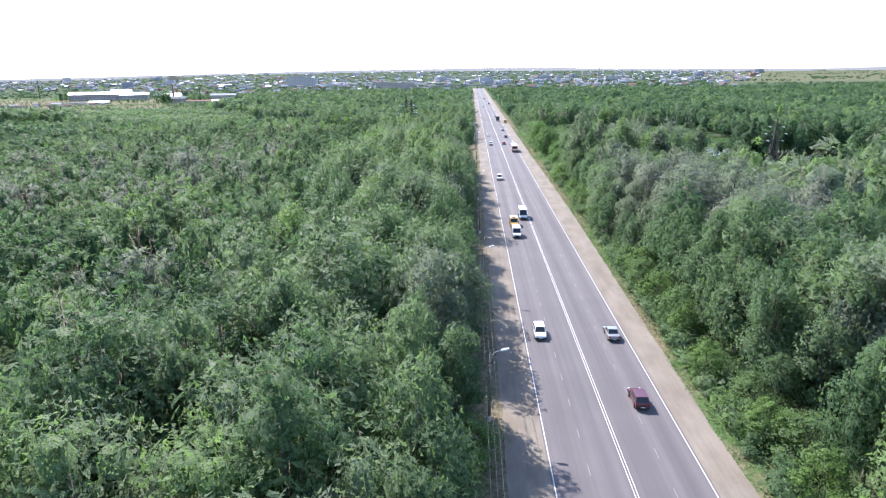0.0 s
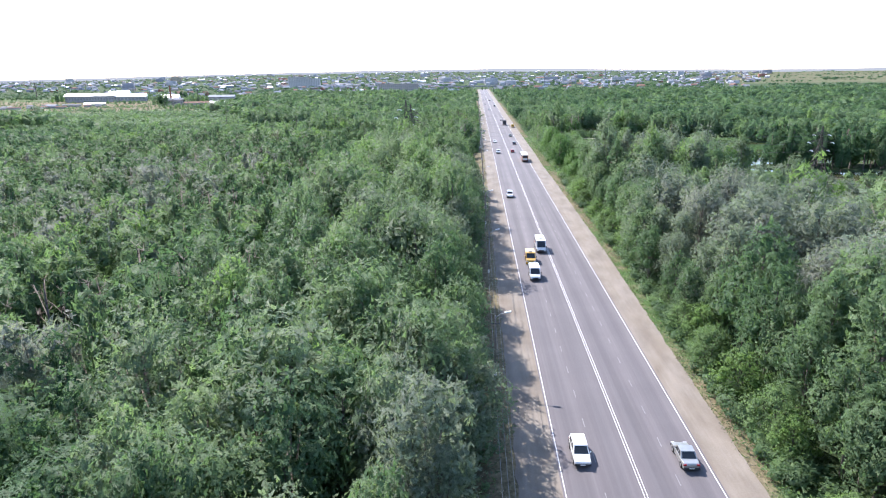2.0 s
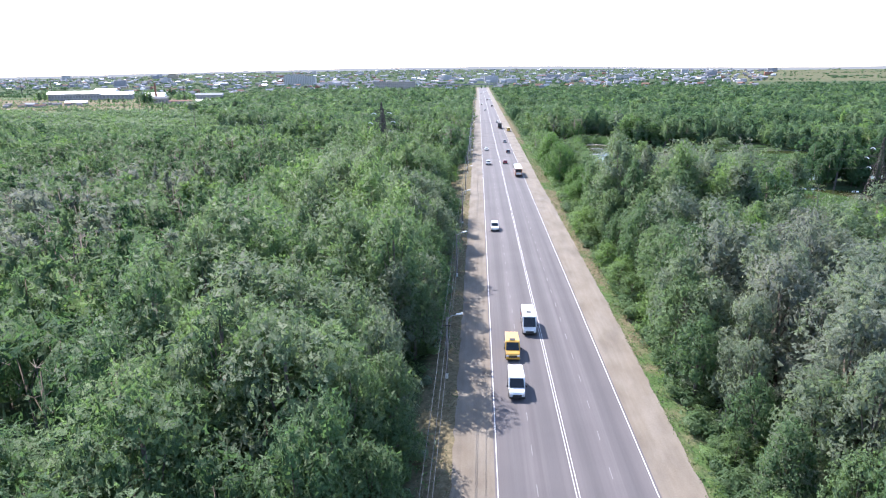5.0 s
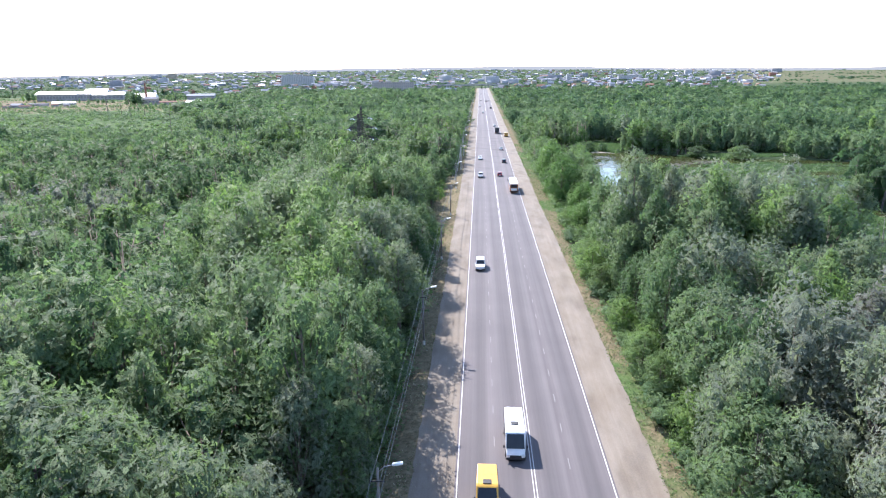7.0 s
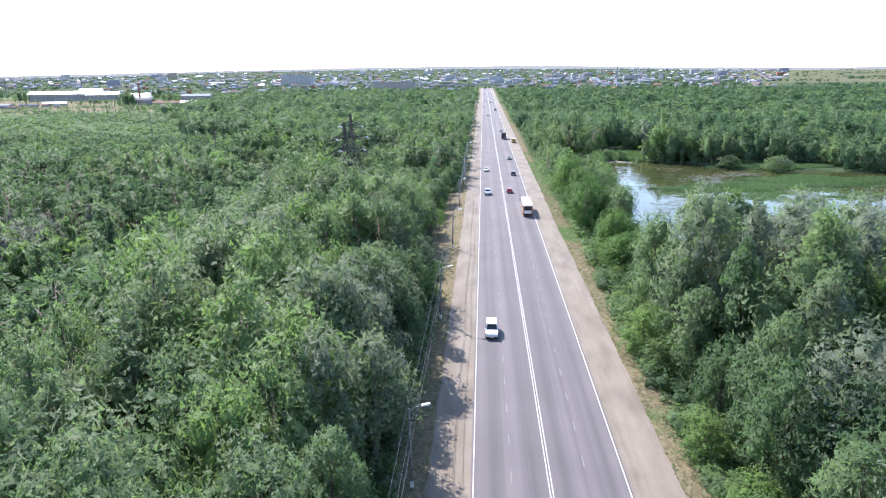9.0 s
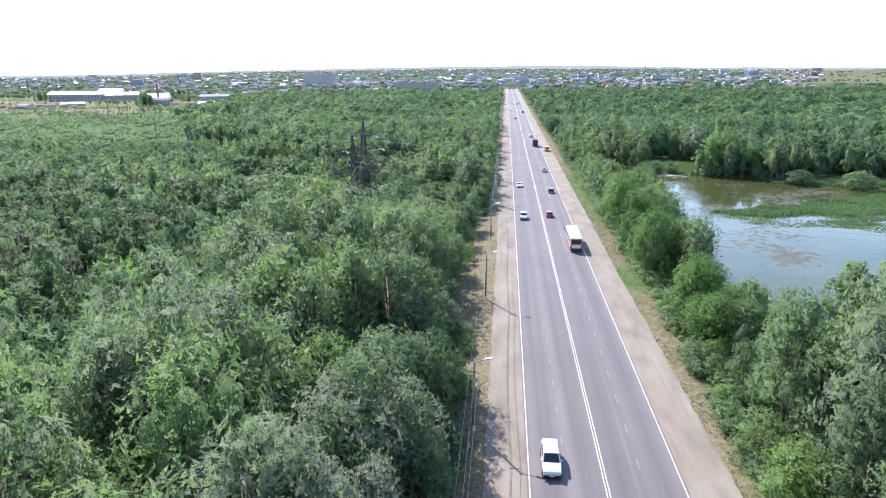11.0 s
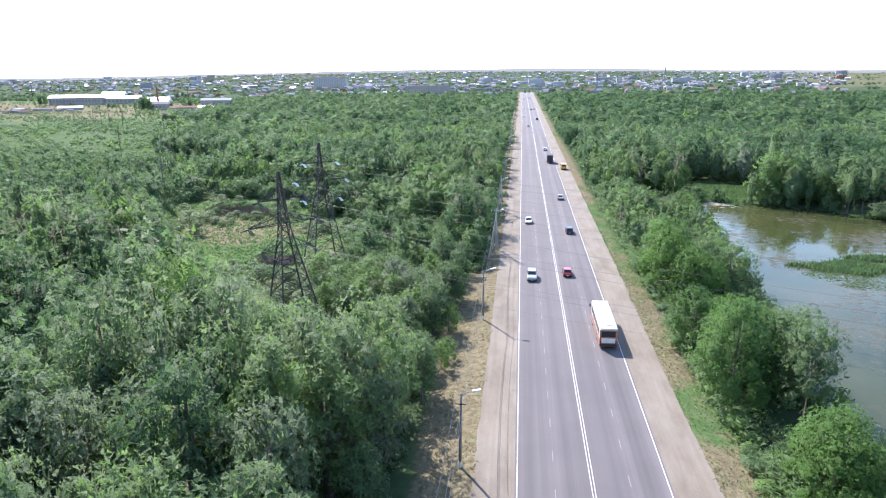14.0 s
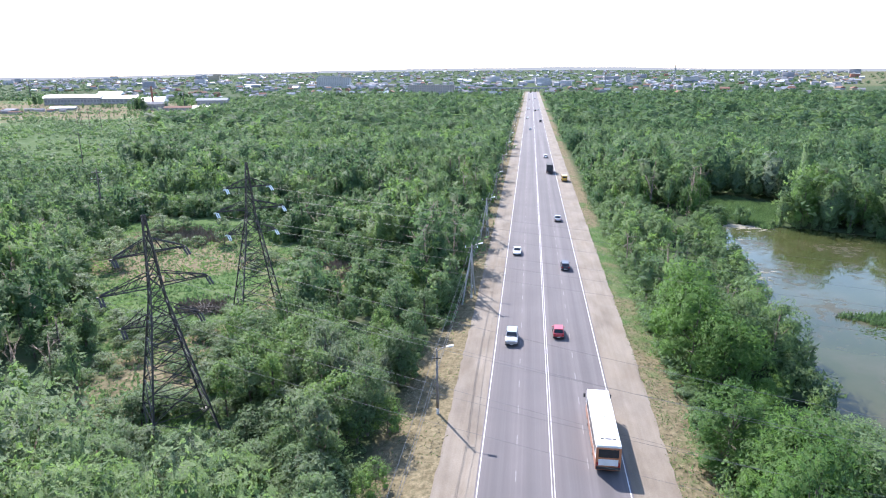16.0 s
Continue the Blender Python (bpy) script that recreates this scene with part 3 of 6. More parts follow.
def tree_height(x, y):
    left = np.where(x > -48, 17.2, 0) + np.where(x <= -48, 10.2 + 7.0 * np.clip((x + 76) / 28, 0, 1), 0)
    left = np.where((y > 325) & (x < -30), 11.5, left)
    left = np.where((y > 380) & (x > -60), 12.0, left)
    right = np.where(y < 244, 16.8 + 2.4 * np.clip((y - 190) / 20, 0, 1) * (x > 22), 11.5) - 5.5 * np.exp(-((x - 17) / 4.0) ** 2)
    right = np.where((y > 262) & (y < 440) & (x < 52), 8.6, right)
    h = np.where(x < 0, left, right)
    h = np.where((x > 0) & (y >= 240) & (y <= 262), 8.0 + 7.5 * np.clip((x - 34) / 10, 0, 1) * np.clip((258 - y) / 8, 0.3, 1), h)
    h = np.where((y > 432) & (y < 520) & (x > 28) & (x < 200), 13.0, h)
    h = np.where((x < 0) & (x > -20), h * 0.78, h)
    h = np.where((x < 0) & (x > -24) & (np.abs(y - 296) < 42), np.minimum(h, 8.5), h)
    h = np.where((x < 0) & (x > -40) & (np.abs(y - 330) < 22), np.minimum(h, 8.5), h)
    h = np.where((y > 262) & (y < 440) & (x > 26) & (x < 52), np.clip(9.0 - (x - 26) * 0.7, 4.0, 9.0), h)
    h = np.where(y > 560, 9.0 - 2.0 * np.clip((y - 700) / 500, 0, 1), h)
    h = np.where((x < -38) & (y > 378) & (y < 440), 7.2, h)
    h = np.where((x < -128) & (y > 436) & (y < 505), 5.5, h)
    h = np.where(y > 420, h * (1 + 0.22 * wave(x, y, 23.0, 1.0)) * np.where(wave(x, y, 3.1, 5.0) > 0.72, 1.35, 1.0), h)
    h = np.where((x > 0.62 * (y - 110) - 9) & (x < 110) & (y > 170) & (y < 244), np.minimum(h, np.clip(9.5 + (212 - y) * 0.36, 3.6, 18)), h)
    h = np.where(ellipse(PENINSULA, x, y) < 1.05, 6.0 + 9.5 * np.clip((x - 98) / 8, 0, 1), h)
    h = np.where((x < -23) & (x > -37) & (y > 338) & (y < 388), np.minimum(h, 5.0), h)
    c = side_of(CLEARING, x, y)
    h = np.where(c < 0, 3.4 + 1.8 * (wave(x, y, 14.0, 2.0) > 0), h)
    h = np.where((x < -24) & (x > -75) & (y > 292) & (y < 345) & (c >= 0), np.minimum(h, 7.5), h)
    h = np.where((np.abs(x + 3 + 0.645 * (y - 249)) < 9) & (y > 272) & (y < 310), np.minimum(h, np.clip((309 - y) * 0.62, 3.5, 18)), h)
    h = np.where((x > 0.62 * (y - 110) - 18) & (x > 22) & (y > 166) & (y < 205), np.minimum(h, 14.5), h)
    h = np.where((x > 17) & (x < 34) & ((y >= 290) & (y < 306) | (y >= 326) & (y < 346)), np.clip(h, 7.5, 9.0) * 1.28, h)
    return h * (1 + 0.14 * wave(x, y, 11.0, 3.0) + ZONE.normal(0, 0.13, x.shape))


def tree_tint(x, y):
    """Which foliage colour a tree has: green on the whole, with silvery and withered stands; some shade and haze put
    in.
    """
    t = 0.30 + np.where((x < -50) & (y < 420), -0.03, 0) + np.where(y > 425, 0.05, 0) + np.where(y > 425, 0.11, 0) * wave(x, y, 34.0, 4.0) + 0.16 * wave(x, y, 17.0, 1.0) + ZONE.normal(0, 0.11, x.shape)
    silver = np.clip(wave(x, y, 13.0, 6.0) * 1.4 + np.where(x > 22, 0.15, -0.6) + np.where(y < 250, 0.15, -0.35) - np.where(y > 330, 0.3, 0), 0, 1)
    pick = ZONE.uniform(0, 1, x.shape)
    t = np.where(pick < silver * 0.8, 0.72 + ZONE.normal(0, 0.06, x.shape), t)
    t = np.where((x > 24) & (x < 60) & (y < 235) & (pick < 0.42), 0.72 + ZONE.normal(0, 0.06, x.shape), t)
    withered = ((wave(x, y, 8.0, 9.0) > 0.66) & (y < 235)) & (ZONE.uniform(0, 1, x.shape) < 0.5)
    t = np.where(withered, 0.9, t)
    t = np.where((x > 22) & (x < 50) & (y > 100) & (y < 190) & (ZONE.uniform(0, 1, x.shape) < 0.36), 0.9, t)
    t = np.where((x < -90) & (y > 150) & (y < 280) & (ZONE.uniform(0, 1, x.shape) < 0.3), 0.86, t)
    t = np.where((x < -14) & (x > -48) & (y < 325) & (pick > 0.68), 0.66, t)
    t = np.where(((x > 25) | (x > 16.5) & (y < 168)) & (x < 100) & (y > 122) & (y < 266) & (pick < 0.84), 0.68 + ZONE.normal(0, 0.06, x.shape), t)
    t = np.where((x < -14) & (x > -75) & (y > 150) & (y < 340) & (t < 0.5), t + 0.06 + 0.06 * (y > 262), t)
    t = np.where(side_of(FIELD, x, y) < 0, t + 0.10, t)
    t = np.where((x > 14) & (x < 21) & ~((x > 16.5) & (y > 122) & (y < 168)), np.clip(0.30 + ZONE.normal(0, 0.12, x.shape), 0, 0.55), t)
    t = np.where((x > 23) & (x < 48) & (y > 128) & (y < 182), 0.82 + ZONE.normal(0, 0.05, x.shape), t)
    t = np.where((x > 12) & (x < 52) & (y > 256) & (y < 440), 0.42 + ZONE.normal(0, 0.06, x.shape), t)
    t = np.where((x > 0) & (y > 425), t - 0.06, t) - np.where(y > 700, 0.04, 0)
    # peninsula trees: the shade on their near side is put into a darker tint
    t = np.where(ellipse(PENINSULA, x, y) < 1.05, np.where(pick < 0.9, 0.02, 0.66), t)
    # beyond the woods a dark, dull tint stands in for haze
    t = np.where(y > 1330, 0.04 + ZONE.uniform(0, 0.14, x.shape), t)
    return np.clip(t, 0.02, 1.0)


def forest(name, label, x, y, shapes, widen=1.0, sink=0.0, leafy=None, size=None):
    """Many trees in one mesh, for woods that nobody could count."""
    h, t = tree_height(x, y), tree_tint(x, y)
    if size is not None:
        h = size
    z = ground_z(x, y) - sink
    kind = ZONE.integers(0, len(shapes), len(x))
    bushy = (x > 0) & (y > 258)
    if len(shapes) == 8:
        kind = np.where(bushy, np.array([1, 4, 7, 1])[kind % 4], kind)
    turn = ZONE.uniform(0, 2 * math.pi, len(x))
    V, T, M, A, N, n = [], [], [], [], [], 0
    for k, (fol, wood) in enumerate(shapes):
        sel = np.nonzero(kind == k)[0]
        if not len(sel):
            continue
        for which, piece in enumerate((fol, wood)):
            if piece is None:
                continue
            v, tr = piece[:2]
            nv = piece[3] if which == 0 else np.tile((0.0, 0.0, 1.0), (len(v), 1))
            s = (h[sel] / 10.0)[:, None]
            w = s * widen * (0.75 + 0.5 * ((sel * 7919) % 97 / 97.0))[:, None] * np.clip(1.35 - 0.28 * s, 0.85, 1.3)
            c, sn = np.cos(turn[sel])[:, None], np.sin(turn[sel])[:, None]
            P = np.stack([(c * v[:, 0] - sn * v[:, 1]) * w + x[sel][:, None], (sn * v[:, 0] + c * v[:, 1]) * w + y[sel][:, None], v[:, 2] * s + z[sel][:, None]], 2)
            V.append(P.reshape(-1, 3))
            Q = np.stack([c * nv[:, 0] - sn * nv[:, 1], sn * nv[:, 0] + c * nv[:, 1], np.broadcast_to(nv[:, 2], (len(sel), len(nv)))], 2)
            N.append(Q.reshape(-1, 3))
            T.append((tr[None] + (np.arange(len(sel)) * len(v))[:, None, None] + n).reshape(-1, 3))
            M.append(np.tile(np.where(np.arange(len(tr)) < piece[2], 2, 0), len(sel)) if which == 0 else np.ones(len(sel) * len(tr), int))
            A.append(np.clip(np.repeat(t[sel], len(v)) + (np.tile(piece[4], len(sel)) if which == 0 else 0.0), 0.0, 1.0))
            n += len(sel) * len(v)
    me = tri_mesh(name, np.concatenate(V), np.concatenate(T), [leafy or LEAF, BARK, leafy or LEAF_CORE], np.concatenate(M), np.concatenate(A), False, np.concatenate(N))
    return tagged(new(name, me), label, "forest", kind="stuff")


px, py = stand(-1100, 1150, 24, 1330, 4.55)
keep = np.ones(len(px), bool)
dist = np.maximum(np.abs(px) * 1.0, 0) + 1.15 * np.clip(py - 340, 0, 9999)
far1 = dist > 190
keep &= ~(far1 & (ZONE.uniform(0, 1, len(px)) > 0.90))
far2 = dist > 480
keep &= ~(far2 & (ZONE.uniform(0, 1, len(px)) > 0.21))
keep &= ~((dist < 80) & (np.abs(px) > 23.5) & (ZONE.uniform(0, 1, len(px)) > 0.66))
px, py, dist = px[keep], py[keep], dist[keep]
row = ((px > -22.5) & (px < 0) | (px > 0) & (px < 23.5)) & (py > 40) & (py < 345)
near = ~row & ((dist < 52) | (px > 0) & (px < 80) & (py > 190) & (py < 264)) & (py < 345)
middle = ~row & ~near & (dist < 200)
far = ~row & ~near & ~middle & (dist < 480)
rest = dist >= 480
print("trees", row.sum(), near.sum(), middle.sum(), far.sum(), rest.sum())

shapes = [tree_shape(100 + i, 1600, 0.23, 13, s) for i, s in enumerate(("round", "full", "round", "tall", "full", "round", "thin", "full"))]
forest("woods_near", "dense young poplar and willow wood in full leaf", px[near], py[near], shapes, 1.24)
shapes = [tree_shape(200 + i, 0 if s == "bare" else 170, 0.58, 5, s) for i, s in enumerate(("full", "tall", "thin", "full", "tall", "bare", "full"))]
forest("woods_middle", "thin tall deciduous trees crowded together", px[middle], py[middle], shapes, 1.32, 0.0, LEAF_MID)
shapes = [(tree_shape(300 + i, 62, 0.85, 4, s)[0], None) for i, s in enumerate(("full", "spire", "full", "tall", "full"))]
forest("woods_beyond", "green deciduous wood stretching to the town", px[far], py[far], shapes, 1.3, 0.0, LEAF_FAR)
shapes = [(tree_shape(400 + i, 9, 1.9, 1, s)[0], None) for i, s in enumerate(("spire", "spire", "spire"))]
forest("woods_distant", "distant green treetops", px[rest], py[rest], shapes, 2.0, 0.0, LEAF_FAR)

# the same wood beside and behind the start of the flight
bx_, by_ = np.meshgrid(np.arange(-260, 262, 6.2), np.arange(-90, 330, 6.2))
bx_, by_ = (bx_ + ZONE.uniform(-2.6, 2.6, bx_.shape)).ravel(), (by_ + ZONE.uniform(-2.6, 2.6, by_.shape)).ravel()
away = (np.abs(bx_) > 16) & ((np.abs(bx_ + 8) > 0.76 * (by_ + 6) + 34) | (by_ < 24)) & (side_of(POND, bx_, by_) > 3)
shapes = [(tree_shape(350 + i, 4, 1.6, 1, "spire")[0], None) for i in range(4)]
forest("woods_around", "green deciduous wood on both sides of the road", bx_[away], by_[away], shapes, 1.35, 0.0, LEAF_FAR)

# low shrubs that close the edge of the woods
n = 2300
sx_ = np.where(ZONE.uniform(0, 1, n) < 0.6, 14.6 + 6.5 * ZONE.uniform(0, 1, n) ** 1.2, -14.6 - 6.0 * ZONE.uniform(0, 1, n))
sy_ = ZONE.uniform(30, 470, n)
sx_ = np.where(sx_ > 0, sx_ - 1.9 * np.clip((165 - sy_) / 60, 0, 1) + 1.7 * np.clip((sy_ - 245) / 30, 0, 1), sx_)
okay = ((side_of(POND, sx_, sy_) > 1) & ~((sx_ < 0) & (np.abs(sy_ - 304) < 40) & (sx_ > -20)) & ~((sx_ < 0) & (wave(sx_, sy_, 8.0, 3.0) > 0.15)))
sx_, sy_ = sx_[okay], sy_[okay]
shapes = [(tree_shape(450 + i, 44, 0.85, 1, "bush")[0], None) for i in range(4)]
forest("undergrowth", "low leafy shrubs at the edge of the wood", sx_, sy_, shapes, 1.5, 0.3, None, ZONE.uniform(1.2, 2.9, len(sx_)))

# bushes that close the far side of the clearing and the banks of the pond
bx_, by_ = np.meshgrid(np.arange(-150, 190, 2.9), np.arange(262, 480, 2.9))
bx_, by_ = (bx_ + ZONE.uniform(-1.3, 1.3, bx_.shape)).ravel(), (by_ + ZONE.uniform(-1.3, 1.3, by_.shape)).ravel()
c_, w_ = side_of(CLEARING, bx_, by_), side_of(POND, bx_, by_)
okay = ((c_ > -3) & (c_ < 16) & (by_ > 350) & (bx_ < -22)) | ((w_ > 0.4) & (w_ < 6.5) & (bx_ > 17) & ((by_ > 395) | (bx_ < 60)) & ~((bx_ < 31) & ((by_ > 282) & (by_ < 290) | (by_ > 318) & (by_ < 326))))
okay &= (ellipse((60, 447, 14, 18), bx_, by_) > 1) & (ellipse((113, 408, 27, 13), bx_, by_) > 1)
bx_, by_ = bx_[okay], by_[okay]
shapes = [(tree_shape(470 + i, 110, 0.8, 5, "full")[0], None) for i in range(4)]
forest("bank_bushes", "dense green bushes along the bank and the clearing", bx_, by_, shapes, 1.25, 0.2, LEAF_MID, ZONE.uniform(2.4, 5.4, len(bx_)))


def tree(seed, style, tint, leaves, leaf, lobes, name, label, group, leafy=None):
    """A single tree 10 m high: trunk with its limbs, and crown."""
    fol, wood = tree_shape(seed, leaves, leaf, lobes, style)
    t = empty(name, Matrix.Identity(4), label, "tree", group)
    trunk = new("trunk", tri_mesh("trunk", wood[0], wood[1], [PALE_BARK if style == "bare" else BARK]))
    trunk.parent = t
    if fol is not None:
        crown = new("crown", tri_mesh("crown", fol[0], fol[1], [leafy or LEAF, leafy or LEAF_CORE], np.arange(len(fol[1])) < fol[2], np.clip(tint + fol[4], 0, 1), False, fol[3]))
        crown.parent = t
    return t


KINDS = [
    ("round", 0.22, "willow_tree", "broad dark green willow beside the highway"),
    ("round", 0.34, "willow_tree", "broad mid green willow beside the highway"),
    ("tall", 0.28, "poplar_tree", "slender green poplar in the roadside row"),
    ("tall", 0.40, "poplar_tree", "slender light green poplar in the roadside row"),
    ("round", 0.70, "silver_willow", "grey-green silver willow with feathery leaves"),
    ("tall", 0.74, "silver_poplar", "silvery poplar with pale leaves"),
    ("thin", 0.30, "young_ash", "thin young green tree with a bare lower stem"),
    ("bush", 0.54, "maple_bush", "low bright green maple bush at the verge"),
    ("bush", 0.46, "maple_bush", "low green maple bush at the verge"),
    ("full", 0.32, "maple_tree", "dense round green maple between road and pond"),
    ("full", 0.44, "maple_tree", "dense light green maple between road and pond"),
]
models = []
for i, (style, tint, name, label) in enumerate(KINDS):
    models.append(tree(500 + i, style, tint, 1800, 0.24, 14, name, label, "roadside trees", LEAF_MAPLE if style == "full" else None))
SHRUBS = [tree(530, "bush", 0.66, 620, 0.5, 9, "willow_shrub", "grey-green willow shrub in the clearing", "clearing shrubs"),
          tree(531, "bush", 0.30, 620, 0.5, 9, "green_shrub", "round dark green shrub in the clearing", "clearing shrubs")]


def shrub(o, x, y, r, h, turn):
    """A copy of the shrub o with radius r and height h."""
    kept = o.scale.copy()
    o.scale = (1, 1, 1)
    c = copy_thing(o, pose(x, y, float(ground_z(x, y)) - 0.1, 0, 0, turn) @ Matrix.Diagonal((r / 4.4, r / 4.4, h / 10, 1)))
    o.scale = kept
    return c


# the large rounded shrubs of the clearing, then the low ones
for k, (x, y, r, h) in enumerate(((-44.8, 361, 5.0, 7.0), (-76.4, 393, 3.2, 7.4), (-73, 397, 2.6, 5.6), (-97, 401, 3.6, 5.4), (-92, 372, 5.0, 7.0), (-98, 366, 4.2, 6.4), (-118, 426, 5.0, 6.5), (-92.4, 403, 2.8, 4.8),
                                  (-49, 340, 3.2, 4.2), (-54, 338, 2.6, 3.2), (-71, 329, 3.7, 5.2), (-66, 322, 3.0, 4.4), (-84, 352, 4.0, 5.5), (-104, 392, 3.2, 4.4), (-40, 352, 3.2, 4.6), (-37, 345, 3.6, 5.0), (-64, 404, 3.4, 5.6))):
    o = SHRUBS[1 if k in (0, 7, 10, 15) else 0]
    if k in (0, 1):
        o.matrix_basis = pose(x, y, float(ground_z(x, y)) - 0.1) @ Matrix.Diagonal((r / 4.4, r / 4.4, h / 10, 1))
    else:
        shrub(o, x, y, r, h, k * 77)
cx, cy = np.meshgrid(np.arange(-116, -34, 4.4), np.arange(302, 424, 4.4))
cx, cy = (cx + ZONE.uniform(-2, 2, cx.shape)).ravel(), (cy + ZONE.uniform(-2, 2, cy.shape)).ravel()
inner = side_of(CLEARING, cx, cy)
take = (inner < 1) & (wave(cx, cy, 7.5, 4.0) > -0.1 + 0.5 * np.clip(-inner / 10, 0, 1) - 0.35 * (cy < 350)) & (np.hypot(cx + 42, cy - 311) > 4.2) & (np.hypot(cx + 50, cy - 351) > 4.2)
for x, y, u in zip(cx[take], cy[take], ZONE.uniform(0, 1, take.sum())):
    shrub(SHRUBS[0 if u < 0.5 else 1], x, y, 1.3 + 1.5 * (u * 7.3 % 1.0), 1.4 + 2.0 * (u * 7.3 % 1.0), u * 3600)
rx, ry = px[row], py[row]
rh, rt = tree_height(rx, ry), tree_tint(rx, ry)
used = set()
for x, y, h, t, u, w in zip(rx, ry, rh, rt, ZONE.uniform(0, 1, len(rx)), ZONE.uniform(0.9, 1.2, len(rx))):
    if x > 0 and y > 258:
        k = 9 + int(u * 2)
        w *= 1.15
    elif (x > 0 and x < (16.5 if 122 < y < 168 else 19.0)) or (x < 0 and x > -16.5 and u < 0.55):
        k = 7 if u < 0.45 else 8
        h = h * 0.50
    elif t > 0.6:
        k = 4 if u < 0.6 else 5
    else:
        k = int(u * 3.99) if u < 0.9 else 6
    s = h / 10.0
    wide = s * w * min(1.3, max(0.85, 1.35 - 0.28 * s))
    m = pose(x, y, float(ground_z(x, y)), 0, 0, u * 3600 % 360) @ Matrix.Diagonal((wide, wide, s, 1))
    if k not in used:
        used.add(k)
        models[k].matrix_basis = m
    else:
        o = models[k]
        keep_scale = o.scale.copy()
        o.scale = (1, 1, 1)
        copy_thing(o, m)
        o.scale = keep_scale
for k, o in enumerate(models):
    if k not in used:
        o.matrix_basis = pose(-20 - k, 36, -1.4)

# the large pale willow and its neighbours between the first lattice mast and the road, then the thicket round that mast
for k, x, y, r, h in ((4, -28.5, 323.5, 5.2, 10.0), (4, -25.5, 319.5, 3.6, 8.4), (5, -20.8, 322.5, 2.6, 6.0), (8, -18.6, 325.5, 2.6, 5.0), (7, -17.9, 300.0, 1.7, 4.6), (7, -18.4, 313.5, 2.4, 5.0),
                      (1, -21.5, 311.5, 3.8, 7.5), (0, -25.0, 309.0, 3.6, 6.6), (8, -22.5, 305.0, 2.8, 5.5), (1, -32.0, 327.5, 3.2, 6.0), (4, -35.0, 300.5, 3.2, 6.2), (1, -30.5, 299.0, 3.2, 6.6), (4, -47.5, 300.5, 3.4, 6.6), (1, -41.0, 299.0, 3.2, 6.4)):
    shrub(models[k], x, y, r, h, k * 50 + x * 9)
cx, cy = np.meshgrid(np.arange(-50, -22, 3.1), np.arange(294, 334, 3.1))
cx, cy = (cx + ZONE.uniform(-1.2, 1.2, cx.shape)).ravel(), (cy + ZONE.uniform(-1.2, 1.2, cy.shape)).ravel()
take = (np.hypot(cx + 42.6, cy - 311.5) > 4.0) & ((side_of(CLEARING, cx, cy) > -1) | (cy < 318)) & (cx + 0.3 * (cy - 300) < -23)
for x, y, u in zip(cx[take], cy[take], ZONE.uniform(0, 1, take.sum())):
    shrub(SHRUBS[0 if u < 0.4 else 1], x, y, 1.7 + 1.4 * (u * 7.3 % 1.0), 2.0 + 2.6 * (u * 7.3 % 1.0), u * 3600)

# ---- masts and wires ----
def wire(name, a, b, sag, r, label, group="", n=14):
    """A hanging wire from a to b."""
    a, b = Vector(a), Vector(b)
    pts = [a.lerp(b, i / n) - Vector((0, 0, 4 * sag * (i / n) * (1 - i / n))) for i in range(n + 1)]
    d = (b - a).normalized()
    u = d.cross(Vector((0, 0, 1))).normalized()
    v = u.cross(d)
    bm = bmesh.new()
    rings = [[bm.verts.new(p + (u * math.cos(k * 2.094) + v * math.sin(k * 2.094)) * r) for k in range(3)] for p in pts]
    for p, q in zip(rings, rings[1:]):
        for k in range(3):
            bm.faces.new((p[k], p[(k + 1) % 3], q[(k + 1) % 3], q[k]))
    return tagged(part(name, bm, WIRE), label, "power line", group)


ARMS = ((20.4, 3.6), (16.6, 5.5), (12.6, 4.0))


